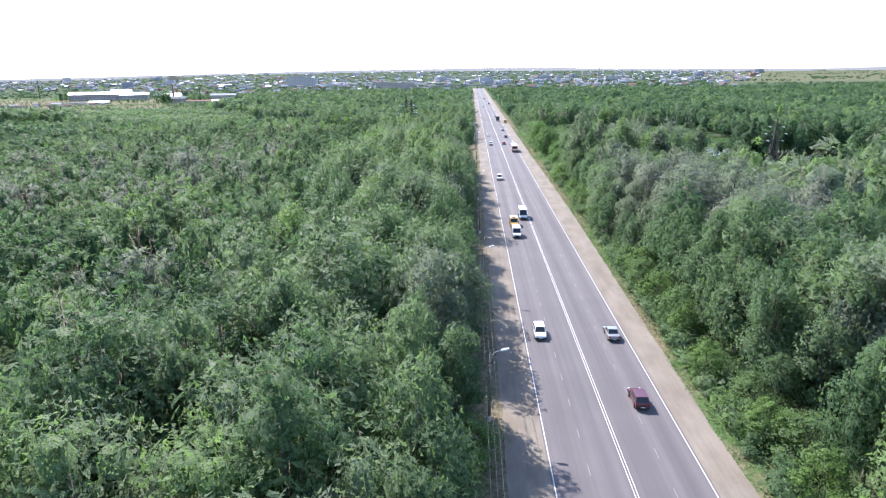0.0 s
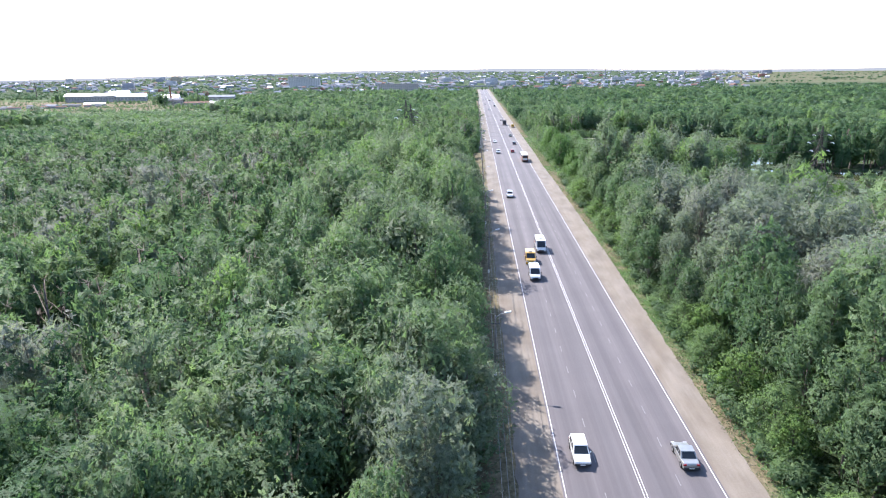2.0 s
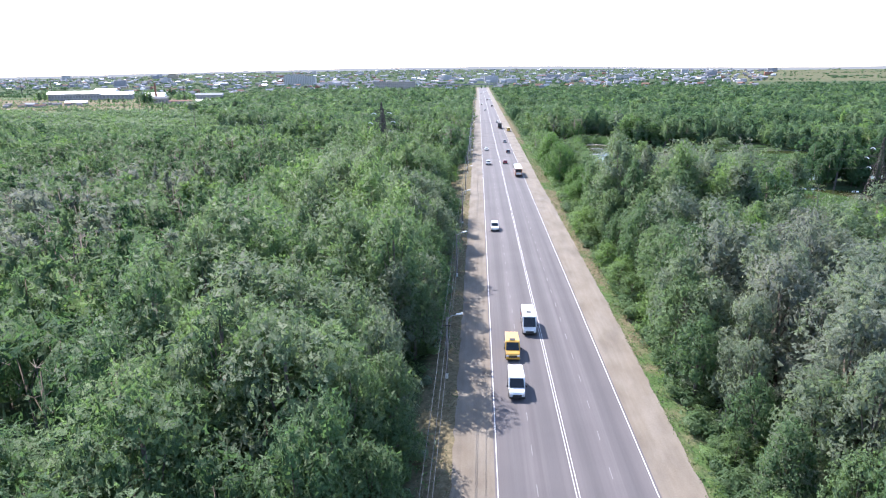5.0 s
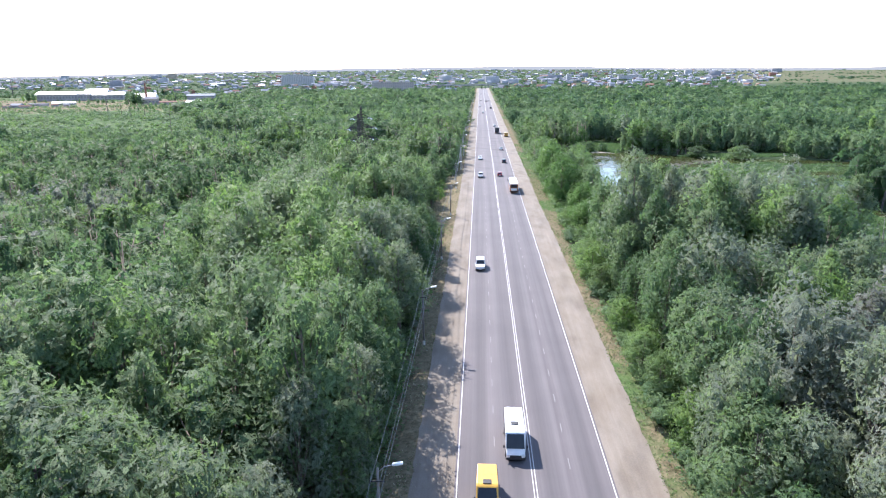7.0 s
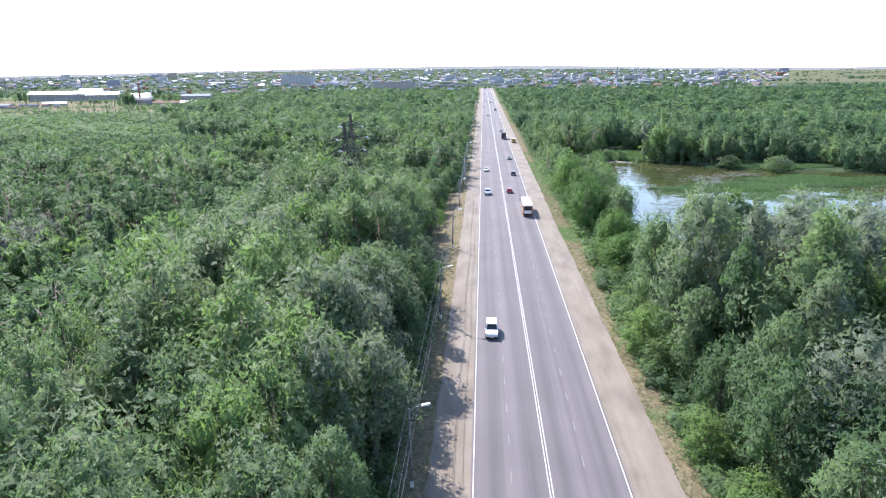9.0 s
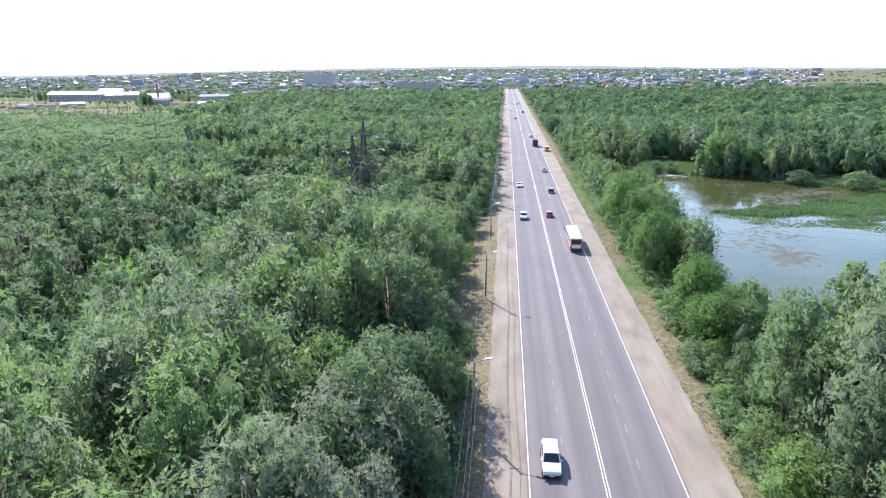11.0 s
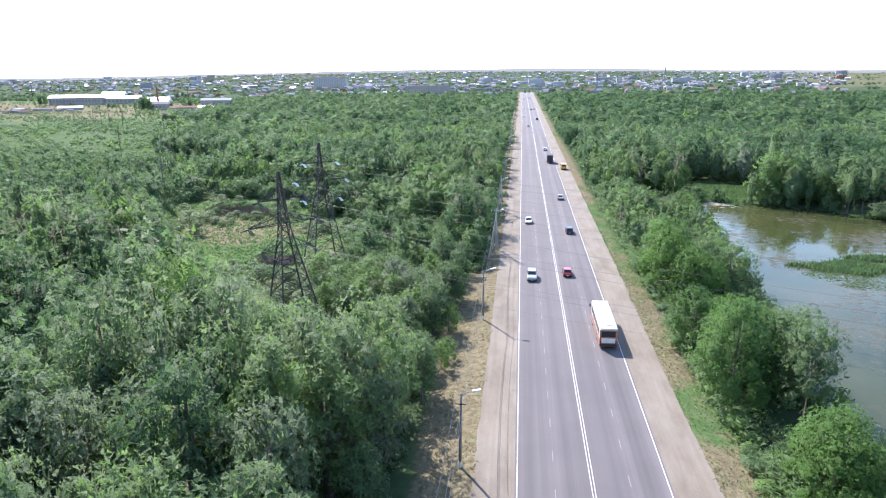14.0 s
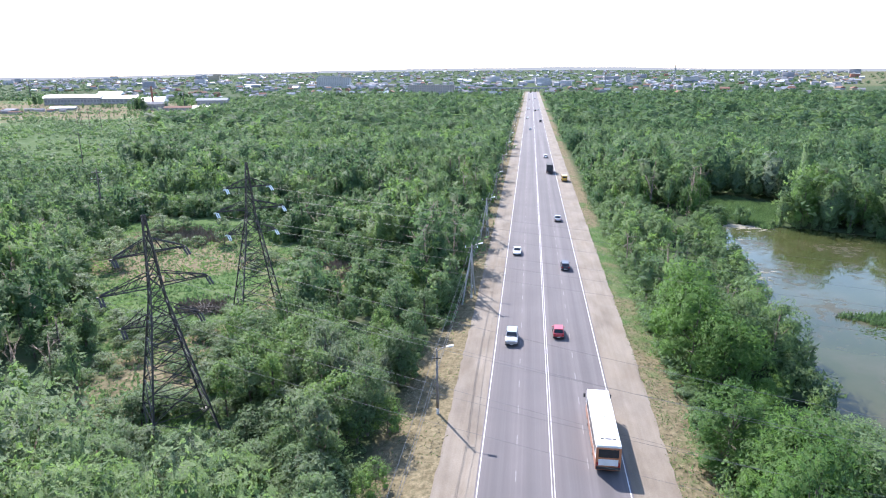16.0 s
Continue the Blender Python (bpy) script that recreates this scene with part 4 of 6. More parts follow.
def pylon(x, y, turn, ins_mat, label, ins_label, lean=0.0, size=1.0):
    """A steel lattice tower 26 m high: legs, bracing, crossarms with insulators."""
    t = empty("lattice_pylon", pose(x, y, -1.5, 0, lean, 0) @ pose(0, 0, 0, 0, 0, turn) @ Matrix.Diagonal((size, size, size, 1)), label, "pylon", "power line pylons")

    def half(z):
        return 3.7 + (0.75 - 3.7) * min(1.0, z / 17.0) if z < 17 else 0.75 + (0.14 - 0.75) * (z - 17) / 9.0

    corners = ((1, 1), (-1, 1), (-1, -1), (1, -1))
    levels = [0, 3.6, 6.8, 9.6, 12.0, 14.1, 16.0, 17.6, 19.2, 20.8, 22.4, 24.2, 26.0]
    for sx, sy in corners:
        bm = bmesh.new()
        tube(bm, [(sx * half(z), sy * half(z), z) for z in levels], [0.14 if z < 15 else 0.10 for z in levels])
        part("leg", bm, STEEL, t)
    for k in range(4):
        (ax, ay), (bx, by) = corners[k], corners[(k + 1) % 4]
        def strut(a, b, w):
            bm = bmesh.new()
            beam(bm, a, b, w)
            part("brace", bm, STEEL, t)

        for a, b in zip(levels, levels[1:]):
            ha, hb = half(a), half(b)
            strut((ax * ha, ay * ha, a), (bx * hb, by * hb, b), 0.055)
            strut((bx * ha, by * ha, a), (ax * hb, ay * hb, b), 0.055)
            strut((ax * hb, ay * hb, b), (bx * hb, by * hb, b), 0.05)
            if a < 12:
                m = (a + b) / 2
                hm = half(m)
                strut((ax * hm, ay * hm, m), ((ax + bx) / 2 * hm, (ay + by) / 2 * hm, m), 0.035)
                strut((bx * hm, by * hm, m), ((ax + bx) / 2 * hm, (ay + by) / 2 * hm, m), 0.035)
    tips = []
    for z, ln in ARMS:
        z += 1.5
        for s in (-1, 1):
            h = half(z)
            bm = bmesh.new()
            for sy in (-1, 1):
                beam(bm, (s * h, sy * h, z), (s * ln, sy * 0.12, z), 0.07)
                beam(bm, (s * h, sy * h, z + 1.5), (s * ln, sy * 0.12, z + 0.1), 0.06)
                for f in (0.3, 0.55, 0.8):
                    w = h + (ln - h) * f
                    g = h + (ln - h) * (f - 0.2)
                    y0, y1 = sy * (h + (0.12 - h) * f), sy * (h + (0.12 - h) * (f - 0.2))
                    beam(bm, (s * w, y0, z), (s * g, y1, z + 1.5 * (1 - f + 0.2)), 0.04)
                    beam(bm, (s * w, -y0, z), (s * w, y0, z), 0.035)
            arm = part("crossarm", bm, STEEL, t)
            for sy in (-1, 1):
                for dx in (-0.15, 0.15):
                    bm = bmesh.new()
                    rings = []
                    for q in range(19):
                        r = 0.12 if q % 2 else 0.05
                        c = Vector((s * ln + dx, sy * (0.3 + 0.09 * q), z - 0.15 - 0.025 * q))
                        rings.append([bm.verts.new(c + Vector((math.cos(k * 1.0472) * r, 0, math.sin(k * 1.0472) * r))) for k in range(6)])
                    for p, q in zip(rings, rings[1:]):
                        for k in range(6):
                            bm.faces.new((p[k], p[(k + 1) % 6], q[(k + 1) % 6], q[k]))
                    bm.faces.new(rings[0])
                    bm.faces.new(rings[-1])
                    part("insulator_string", bm, ins_mat, arm, ins_label)
            tips.append(t.matrix_world @ Vector((s * ln, 0, z - 0.5)))
    bm = bmesh.new()
    for sx, sy in corners:
        box(bm, sx * 3.75, sy * 3.75, -0.1, 0.9, 0.9, 0.7, 0.06)
    part("footing", bm, CONCRETE, t, "concrete footings")
    return tips


LINE = math.degrees(math.atan2(273 - 311, 110 + 43))
p1 = pylon(-42.6, 311.5, 42, DARK_INS, "rusty dark steel lattice power pylon among shrubs", "dark insulator strings", -2.5)
p2 = pylon(-50.0, 351.5, 36, GLASS_INS, "grey steel lattice pylon with white glass insulators", "white glass insulator strings")
p3 = pylon(110.0, 273.0, LINE + 8, GLASS_INS, "smaller steel lattice pylon standing before the dark wood", "white glass insulator strings", 0.0, 0.72)
back = Vector((-150, 98, 0))
for tips, to in ((p1, p3), (p2, [v + Vector((0, 40, 0)) + Vector((150, -32, 0)) for v in p3])):
    for k, v in enumerate(tips):
        wire("conductor", v, to[k], 4.0, 0.015, "thin aluminium power conductor sagging over the road", "high-voltage conductors")
        wire("conductor", v, v + back + Vector((0, 0, -2.0)), 3.0, 0.014, "thin aluminium power conductor over the clearing", "high-voltage conductors")


def slim_mast(x, y, h, mat, name, label):
    """A slim pole with a small crossarm and pin insulators."""
    t = empty(name, pose(x, y, float(ground_z(x, y)), 0, 0, 25), label, "utility pole", "slim poles")
    bm = bmesh.new()
    beam(bm, (0, 0, -0.5), (0, 0, h), 0.24, 0.15, 8)
    part("pole", bm, mat, t)
    bm = bmesh.new()
    box(bm, 0, 0.2, h - 1.2, 2.6, 0.14, 0.16)
    part("crossarm", bm, STEEL, t)
    bm = bmesh.new()
    box(bm, 0, 0.2, h - 3.0, 3.4, 0.14, 0.16)
    part("crossarm", bm, STEEL, t)
    for sx, z in ((-1.2, -1.0), (1.2, -1.0), (-1.6, -2.8), (1.6, -2.8)):
        bm = bmesh.new()
        beam(bm, (sx, 0.2, h + z - 0.1), (sx, 0.2, h + z + 0.25), 0.09, 0.05, 8)
        part("insulator", bm, GLASS_INS, t)
    return t


for x, y, h in ((-122, 413, 15.0), (-205, 519, 15.5), (-190, 535, 16.0), (-303, 675, 17.0), (-330, 700, 17.0), (-345, 712, 17.0), (-392, 770, 17.0), (-404, 790, 17.0)):
    slim_mast(x, y, h, WOOD, "utility_pole", "tall slim dark pole with a short crossarm")

# ---- street lamps along the road ----
LAMPS = [-20.5, 21.5, 63.8, 106.0, 150.0, 191.6, 234.4, 276.4, 317.0, 362.8, 407.3, 450, 493, 536, 579, 622, 665, 708, 751, 794]


def street_lamp(y, lean):
    t = empty("street_lamp", pose(-13.1, y, -0.45, 0, lean, 0), "weathered grey-brown street lamp pole with white lantern and whitewashed foot", "street lamp", "street lamps")
    bm = bmesh.new()
    beam(bm, (0, 0, -0.4), (0, 0, 8.6), 0.17, 0.10, 8)
    part("pole", bm, POLE, t, smooth=True)
    bm = bmesh.new()
    beam(bm, (0, 0, 0.0), (0, 0, 1.0), 0.185, 0.178, 8)
    part("painted_foot", bm, WHITEWASH, t, "whitewashed band")
    bm = bmesh.new()
    beam(bm, (0, 0, 8.2), (0.55, 0, 8.75), 0.045, None, 6)
    beam(bm, (0.55, 0, 8.75), (1.2, 0, 8.9), 0.04, None, 6)
    part("arm", bm, GALV, t)
    bm = bmesh.new()
    box(bm, 0, 0, 0.02, 0.86, 0.30, 0.17, 0.06)
    head = part("lantern", bm, LAMP_WHITE, t, "white lantern head")
    head.matrix_basis = pose(1.56, 0, 9.02, 0, -13, 0)
    bm = bmesh.new()
    box(bm, 0.08, 0, -0.07, 0.55, 0.22, 0.05, 0.02)
    part("lens", bm, LAMP_CLEAR, head)
    bm = bmesh.new()
    box(bm, 0.0, -0.12, 7.5, 1.1, 0.08, 0.09)
    part("bracket", bm, STEEL, t)
    return t


for k, y in enumerate(LAMPS):
    street_lamp(y, (k * 7 % 5 - 2) * 0.35)
for a, b in zip(LAMPS, LAMPS[1:]):
    for dx, z in ((-0.5, 7.15), (0.5, 7.15), (0.06, 6.5)):
        wire("overhead_cable", (-13.1 + dx, a, z), (-13.1 + dx, b, z), 0.55, 0.024, "grey overhead cable between street lamp poles", "lamp cables", 10)


def braced_pole(x, y):
    """Two leaning legs with a straight pole, crossarm and insulators."""
    t = empty("braced_utility_pole", pose(x, y, -0.5), "grey concrete utility pole with slanting braces and whitewashed foot", "utility pole", "braced poles")
    for dx, dy in ((0, 0), (-1.4, -3.4), (0.5, 2.2)):
        bm = bmesh.new()
        beam(bm, (dx, dy, -0.4), (0, 0, 10.2 if dx == 0 else 9.2), 0.17, 0.11, 8)
        part("pole" if dx == 0 else "brace", bm, CONCRETE, t)
    bm = bmesh.new()
    box(bm, 0, 0, 9.6, 2.4, 0.12, 0.14)
    part("crossarm", bm, STEEL, t)
    for sx in (-1.05, 0, 1.05):
        bm = bmesh.new()
        beam(bm, (sx, 0, 9.65), (sx, 0, 9.98), 0.08, 0.05, 8)
        part("insulator", bm, GLASS_INS, t)
    bm = bmesh.new()
    beam(bm, (0, 0, 0), (0, 0, 0.9), 0.185, 0.18, 8)
    part("painted_foot", bm, WHITEWASH, t)
    return t


for x, y in ((-12.7, 357.5), (-12.9, 400.5)):
    braced_pole(x, y)

# ---- vehicles ----
def prism(bm, outline, x0, x1, inset=0.0, bevel=0.0):
    """Extrude a side outline of (y, z) points from x0 to x1."""
    va = [bm.verts.new((x0, y, z)) for y, z in outline]
    vb = [bm.verts.new((x1, y, z)) for y, z in outline]
    fs = [bm.faces.new(va), bm.faces.new(vb[::-1])]
    n = len(outline)
    for i in range(n):
        fs.append(bm.faces.new((va[i], vb[i], vb[(i + 1) % n], va[(i + 1) % n])))
    bmesh.ops.recalc_face_normals(bm, faces=fs)
    if bevel:
        bmesh.ops.bevel(bm, geom=list({e for f in fs for e in f.edges}), offset=bevel, segments=2, affect="EDGES", profile=0.6)


def quad(bm, pts, thick=0.012):
    """A thin pane through four points."""
    p = [Vector(q) for q in pts]
    n = (p[1] - p[0]).cross(p[3] - p[0]).normalized() * thick
    a = [bm.verts.new(q + n) for q in p]
    b = [bm.verts.new(q - n) for q in p]
    bm.faces.new(a)
    bm.faces.new(b[::-1])
    for i in range(4):
        bm.faces.new((a[i], b[i], b[(i + 1) % 4], a[(i + 1) % 4]))


def taper(bm, h):
    """Draw in nose and tail of a body in plan."""
    for v in bm.verts:
        a = max(0.0, abs(v.co.y) / h - 0.62) / 0.38
        v.co.x *= 1 - 0.13 * a * a


def wheels(t, half_track, axles, r, w=0.2):
    for y in axles:
        for s in (-1, 1):
            bm = bmesh.new()
            beam(bm, (s * half_track - w / 2, y, r), (s * half_track + w / 2, y, r), r, None, 16)
            tyre = part("wheel", bm, RUBBER, t)
            bm = bmesh.new()
            beam(bm, (s * (half_track + w / 2), y, r), (s * (half_track + w / 2 + 0.015), y, r), r * 0.62, r * 0.5, 12)
            part("rim", bm, RIM, tyre)


def car(name, label, x, y, away, paint, L, W, H, hood, deck, belt, cab, windows_dark=True, rack=False):
    """A passenger car. hood, deck: lengths before and behind the cabin; belt: height of the window sill; cab: how far the glass leans (front, rear)."""
    t = empty(name, pose(x, y, 0.0, 0, 0, 0 if away else 180), label, "car", "cars on the highway")
    h, r = L / 2, 0.30
    front_lo, rear_lo = h - hood, -h + deck
    bm = bmesh.new()
    nose, tail = belt - 0.16, belt - 0.03
    prism(bm, [(-h, 0.30), (-h + 0.12, 0.22), (h - 0.15, 0.22), (h, 0.34), (h, nose - 0.12), (h - 0.18, nose), (front_lo, belt), (rear_lo, belt), (-h + 0.1, tail), (-h, tail - 0.14)], -W / 2, W / 2, bevel=0.08)
    taper(bm, h)
    part("body", bm, paint, t, smooth=False)
    fw, rw = cab
    y0, y1 = rear_lo - 0.05, front_lo + 0.1
    zt, tw = H, W / 2 - 0.17
    bw = W / 2 - 0.03
    top = [(-tw, y0 + rw), (tw, y0 + rw), (tw, y1 - fw), (-tw, y1 - fw)]
    bot = [(-bw, y0), (bw, y0), (bw, y1), (-bw, y1)]
    bm = bmesh.new()
    vb = [bm.verts.new((a, b, belt - 0.03)) for a, b in bot]
    vt = [bm.verts.new((a, b, zt - 0.05)) for a, b in top]
    for i in range(4):
        bm.faces.new((vb[i], vb[(i + 1) % 4], vt[(i + 1) % 4], vt[i]))
    bm.faces.new(vt)
    bm.faces.new(vb[::-1])
    part("cabin", bm, paint, t)
    bm = bmesh.new()
    box(bm, 0, (y0 + rw + y1 - fw) / 2, zt - 0.04, 2 * tw + 0.03, (y1 - fw) - (y0 + rw) + 0.06, 0.06, 0.02)
    part("roof", bm, paint, t)

    def pane(nm, a, b, f0, f1, u0, u1):
        """A pane on the cabin side between bottom corners a and b."""
        A, B = Vector((*bot[a], belt - 0.03)), Vector((*bot[b], belt - 0.03))
        C, D = Vector((*top[b], zt - 0.05)), Vector((*top[a], zt - 0.05))
        def at(u, f):
            return A.lerp(B, u).lerp(D.lerp(C, u), f)
        bm = bmesh.new()
        quad(bm, [at(u0, f0), at(u1, f0), at(u1, f1), at(u0, f1)])
        part(nm, bm, CARGLASS, t, "dark tinted glass")

    pane("rear_window", 0, 1, 0.10, 0.92, 0.07, 0.93)
    pane("windscreen", 2, 3, 0.06, 0.94, 0.06, 0.94)
    for a, b in ((1, 2), (3, 0)):
        pane("side_window", a, b, 0.14, 0.88, 0.12, 0.48)
        pane("side_window", a, b, 0.14, 0.88, 0.53, 0.86)
    wheels(t, W / 2 - 0.10, (h - 0.80, -h + 0.78), r)
    for s in (-1, 1):
        bm = bmesh.new()
        box(bm, s * (W / 2 - 0.22), h - 0.03, nose - 0.13, 0.34, 0.1, 0.16, 0.03)
        part("headlight", bm, LAMP_CLEAR, t)
        bm = bmesh.new()
        box(bm, s * (W / 2 - 0.2), -h + 0.02, tail - 0.14, 0.32, 0.08, 0.18, 0.02)
        part("tail_light", bm, LAMP_RED, t)
        bm = bmesh.new()
        box(bm, s * (W / 2 + 0.09), y1 - 0.35, belt + 0.06, 0.17, 0.09, 0.13, 0.03)
        part("wing_mirror", bm, paint, t)
    for e, nm in ((h + 0.02, "front_bumper"), (-h - 0.02, "rear_bumper")):
        bm = bmesh.new()
        box(bm, 0, e, 0.38, W - 0.06, 0.12, 0.2, 0.04)
        b = part(nm, bm, TRIM_BLACK, t, "dark plastic bumper")
        bm = bmesh.new()
        box(bm, 0, e + math.copysign(0.065, e), 0.42, 0.5, 0.012, 0.11)
        part("number_plate", bm, PLATE, b)
    if rack:
        for s in (-1, 1):
            bm = bmesh.new()
            box(bm, s * (tw - 0.06), (y0 + rw + y1 - fw) / 2, zt + 0.04, 0.04, (y1 - fw - y0 - rw) * 0.85, 0.04)
            part("roof_rail", bm, TRIM_BLACK, t)
    return t


def van(name, label, x, y, away, paint, L, W, H, hood=0.55, hatch=True, face=None):
    """A minibus with a short nose."""
    t = empty(name, pose(x, y, 0.0, 0, 0, 0 if away else 180), label, "minibus", "minibuses")
    h = L / 2
    y_scr = h - hood
    bm = bmesh.new()
    prism(bm, [(-h, 0.42), (-h, H - 0.25), (-h + 0.15, H), (y_scr - 1.05, H), (y_scr - 0.80, H - 0.10), (y_scr + 0.05, 1.16), (h - 0.22, 1.0), (h - 0.05, 0.84), (h, 0.66), (h, 0.40), (h - 0.1, 0.30), (-h + 0.1, 0.30)], -W / 2, W / 2, bevel=0.11)
    taper(bm, h)
    part("body", bm, paint, t)
    def slope(f):
        return y_scr - 0.80 + f * 0.85 + 0.02, H - 0.10 - f * (H - 1.26)
    (ya, za), (yb, zb) = slope(0.06), slope(0.95)
    bm = bmesh.new()
    quad(bm, [(-W / 2 + 0.12, yb + 0.03, zb), (W / 2 - 0.12, yb + 0.03, zb), (W / 2 - 0.2, ya + 0.03, za), (-W / 2 + 0.2, ya + 0.03, za)], 0.02)
    part("windscreen", bm, CARGLASS, t, "dark tinted glass")
    bm = bmesh.new()
    box(bm, 0, -h + 0.0, H - 0.62, W - 0.5, 0.04, 0.55, 0.015)
    part("rear_window", bm, CARGLASS, t)
    n = max(3, int(L / 1.1))
    for s in (-1, 1):
        for k in range(n):
            yy = -h + 0.35 + (y_scr - 0.8 + h - 0.35) * (k + 0.5) / n
            bm = bmesh.new()
            box(bm, s * (W / 2 + 0.002), yy, H - 0.66, 0.03, (y_scr - 0.8 + h - 0.35) / n - 0.12, 0.62, 0.012)
            part("side_window", bm, CARGLASS, t)
        bm = bmesh.new()
        box(bm, s * (W / 2 + 0.13), y_scr + 0.02, 1.45, 0.16, 0.12, 0.28, 0.03)
        part("wing_mirror", bm, TRIM_BLACK, t)
        bm = bmesh.new()
        box(bm, s * (W / 2 - 0.26), h - 0.01, 0.76, 0.34, 0.08, 0.2, 0.03)
        part("headlight", bm, LAMP_CLEAR, t)
        bm = bmesh.new()
        box(bm, s * (W / 2 - 0.1), -h, 0.95, 0.14, 0.06, 0.4, 0.02)
        part("tail_light", bm, LAMP_RED, t)
    bm = bmesh.new()
    box(bm, 0, h - 0.01, 0.62, W - 0.9, 0.07, 0.24, 0.03)
    part("grille", bm, TRIM_BLACK, t)
    for e, nm in ((h + 0.02, "front_bumper"), (-h - 0.02, "rear_bumper")):
        bm = bmesh.new()
        box(bm, 0, e, 0.40, W - 0.04, 0.14, 0.2, 0.04)
        part(nm, bm, face or TRIM_BLACK, t)
    if hatch:
        bm = bmesh.new()
        box(bm, 0, 0.3, H + 0.03, 0.75, 0.6, 0.08, 0.03)
        part("roof_hatch", bm, TRIM_BLACK, t, "grey roof hatch")
    wheels(t, W / 2 - 0.12, (h - 1.0, -h + 1.2), 0.36, 0.22)
    return t


PAINT_WHITE = car_paint("white_paint", (0.80, 0.80, 0.79), 0.0)
PAINT_SILVER = car_paint("silver_paint", (0.46, 0.47, 0.47), 0.6)
PAINT_BEIGE = car_paint("grey_beige_paint", (0.36, 0.36, 0.34), 0.5)
PAINT_WINE = car_paint("wine_red_paint", (0.115, 0.020, 0.032), 0.3)
PAINT_RED = car_paint("red_paint", (0.46, 0.035, 0.045), 0.1)
PAINT_YELLOW = car_paint("yellow_paint", (0.64, 0.35, 0.045), 0.0)
PAINT_DARK = car_paint("dark_blue_paint", (0.028, 0.032, 0.045), 0.3)
PAINT_ORANGE = car_paint("orange_paint", (0.47, 0.175, 0.075), 0.0)
BUS_WHITE = car_paint("bus_white", (0.80, 0.795, 0.78), 0.0)
TARP = speckled("dark_tarpaulin", (0.055, 0.055, 0.060), 0.8, 0, 0.3, 1.0, 0.3)

sedan = dict(L=4.25, W=1.68, H=1.42, hood=1.12, deck=0.85, belt=0.90, cab=(0.75, 0.62))
hatchback = dict(L=3.95, W=1.66, H=1.46, hood=1.0, deck=0.28, belt=0.92, cab=(0.75, 0.42))
estate = dict(L=4.35, W=1.70, H=1.50, hood=1.12, deck=0.16, belt=0.92, cab=(0.75, 0.35))
offroad = dict(L=4.75, W=1.86, H=1.80, hood=1.25, deck=0.2, belt=1.10, cab=(0.7, 0.30))
car("estate_car", "white estate car with dark windows driving on asphalt", -5.1, 88.0, False, PAINT_WHITE, **estate)
car("sedan", "grey-beige metallic saloon car driving away", 5.3, 87.7, True, PAINT_BEIGE, **sedan)
car("hatchback_car", "wine-red hatchback car with dark rear glass", 4.4, 68.4, True, PAINT_WINE, **{**estate, "L": 4.2})
car("pickup_car", "dark blue car with a black roof", 4.7, 377.0, True, PAINT_DARK, **estate, rack=True)
car("off_road_car", "white off-road car with roof rails", -5.1, 228.4, False, PAINT_WHITE, **offroad, rack=True)
car("crossover_car", "silver crossover car with black bumper", -5.0, 339.0, False, PAINT_SILVER, **{**offroad, "L": 4.4, "H": 1.65}, rack=True)
car("hatchback_car", "small red hatchback car with dark rear window", 1.95, 342.2, True, PAINT_RED, **hatchback)
car("sedan", "white saloon car far down the road", -5.2, 387.0, False, PAINT_WHITE, **sedan)
car("sedan", "silver saloon car driving away", 4.9, 420.4, True, PAINT_SILVER, **sedan)
car("sedan", "white saloon car following a lorry", 4.5, 549.5, True, PAINT_WHITE, **sedan)
car("off_road_car", "dark off-road car driving away", 5.0, 760, True, PAINT_DARK, **offroad)
car("sedan", "white saloon car in the distance", -5.3, 800, False, PAINT_WHITE, **sedan)
car("sedan", "silver saloon car in the distance", -2.6, 693, False, PAINT_SILVER, **sedan)
car("sedan", "white saloon car in the distance", -4.8, 930, False, PAINT_WHITE, **sedan)
car("sedan", "dark saloon car in the distance", 1.9, 900, True, PAINT_DARK, **sedan)
car("sedan", "white saloon car in the distance", 4.8, 910, True, PAINT_WHITE, **sedan)
car("sedan", "silver saloon car near the junction", -4.6, 1130, False, PAINT_SILVER, **sedan)
car("sedan", "white saloon car near the junction", 3.0, 1180, True, PAINT_WHITE, **sedan)
van("minibus", "white minibus with black windscreen", -1.6, 166.6, False, PAINT_WHITE, 6.4, 2.05, 2.6, 0.5)
van("minivan", "yellow minivan taxi with roof hatch", -4.5, 157.4, False, PAINT_YELLOW, 5.2, 1.98, 2.15, 0.95, True, PAINT_YELLOW)
van("minibus", "white panel minibus coming behind", -4.55, 146.8, False, PAINT_WHITE, 5.2, 1.98, 2.2, 0.95, False)
van("minibus", "yellow minibus parked on the sandy shoulder", 9.8, 485.5, True, PAINT_YELLOW, 5.3, 2.0, 2.3, 0.9)


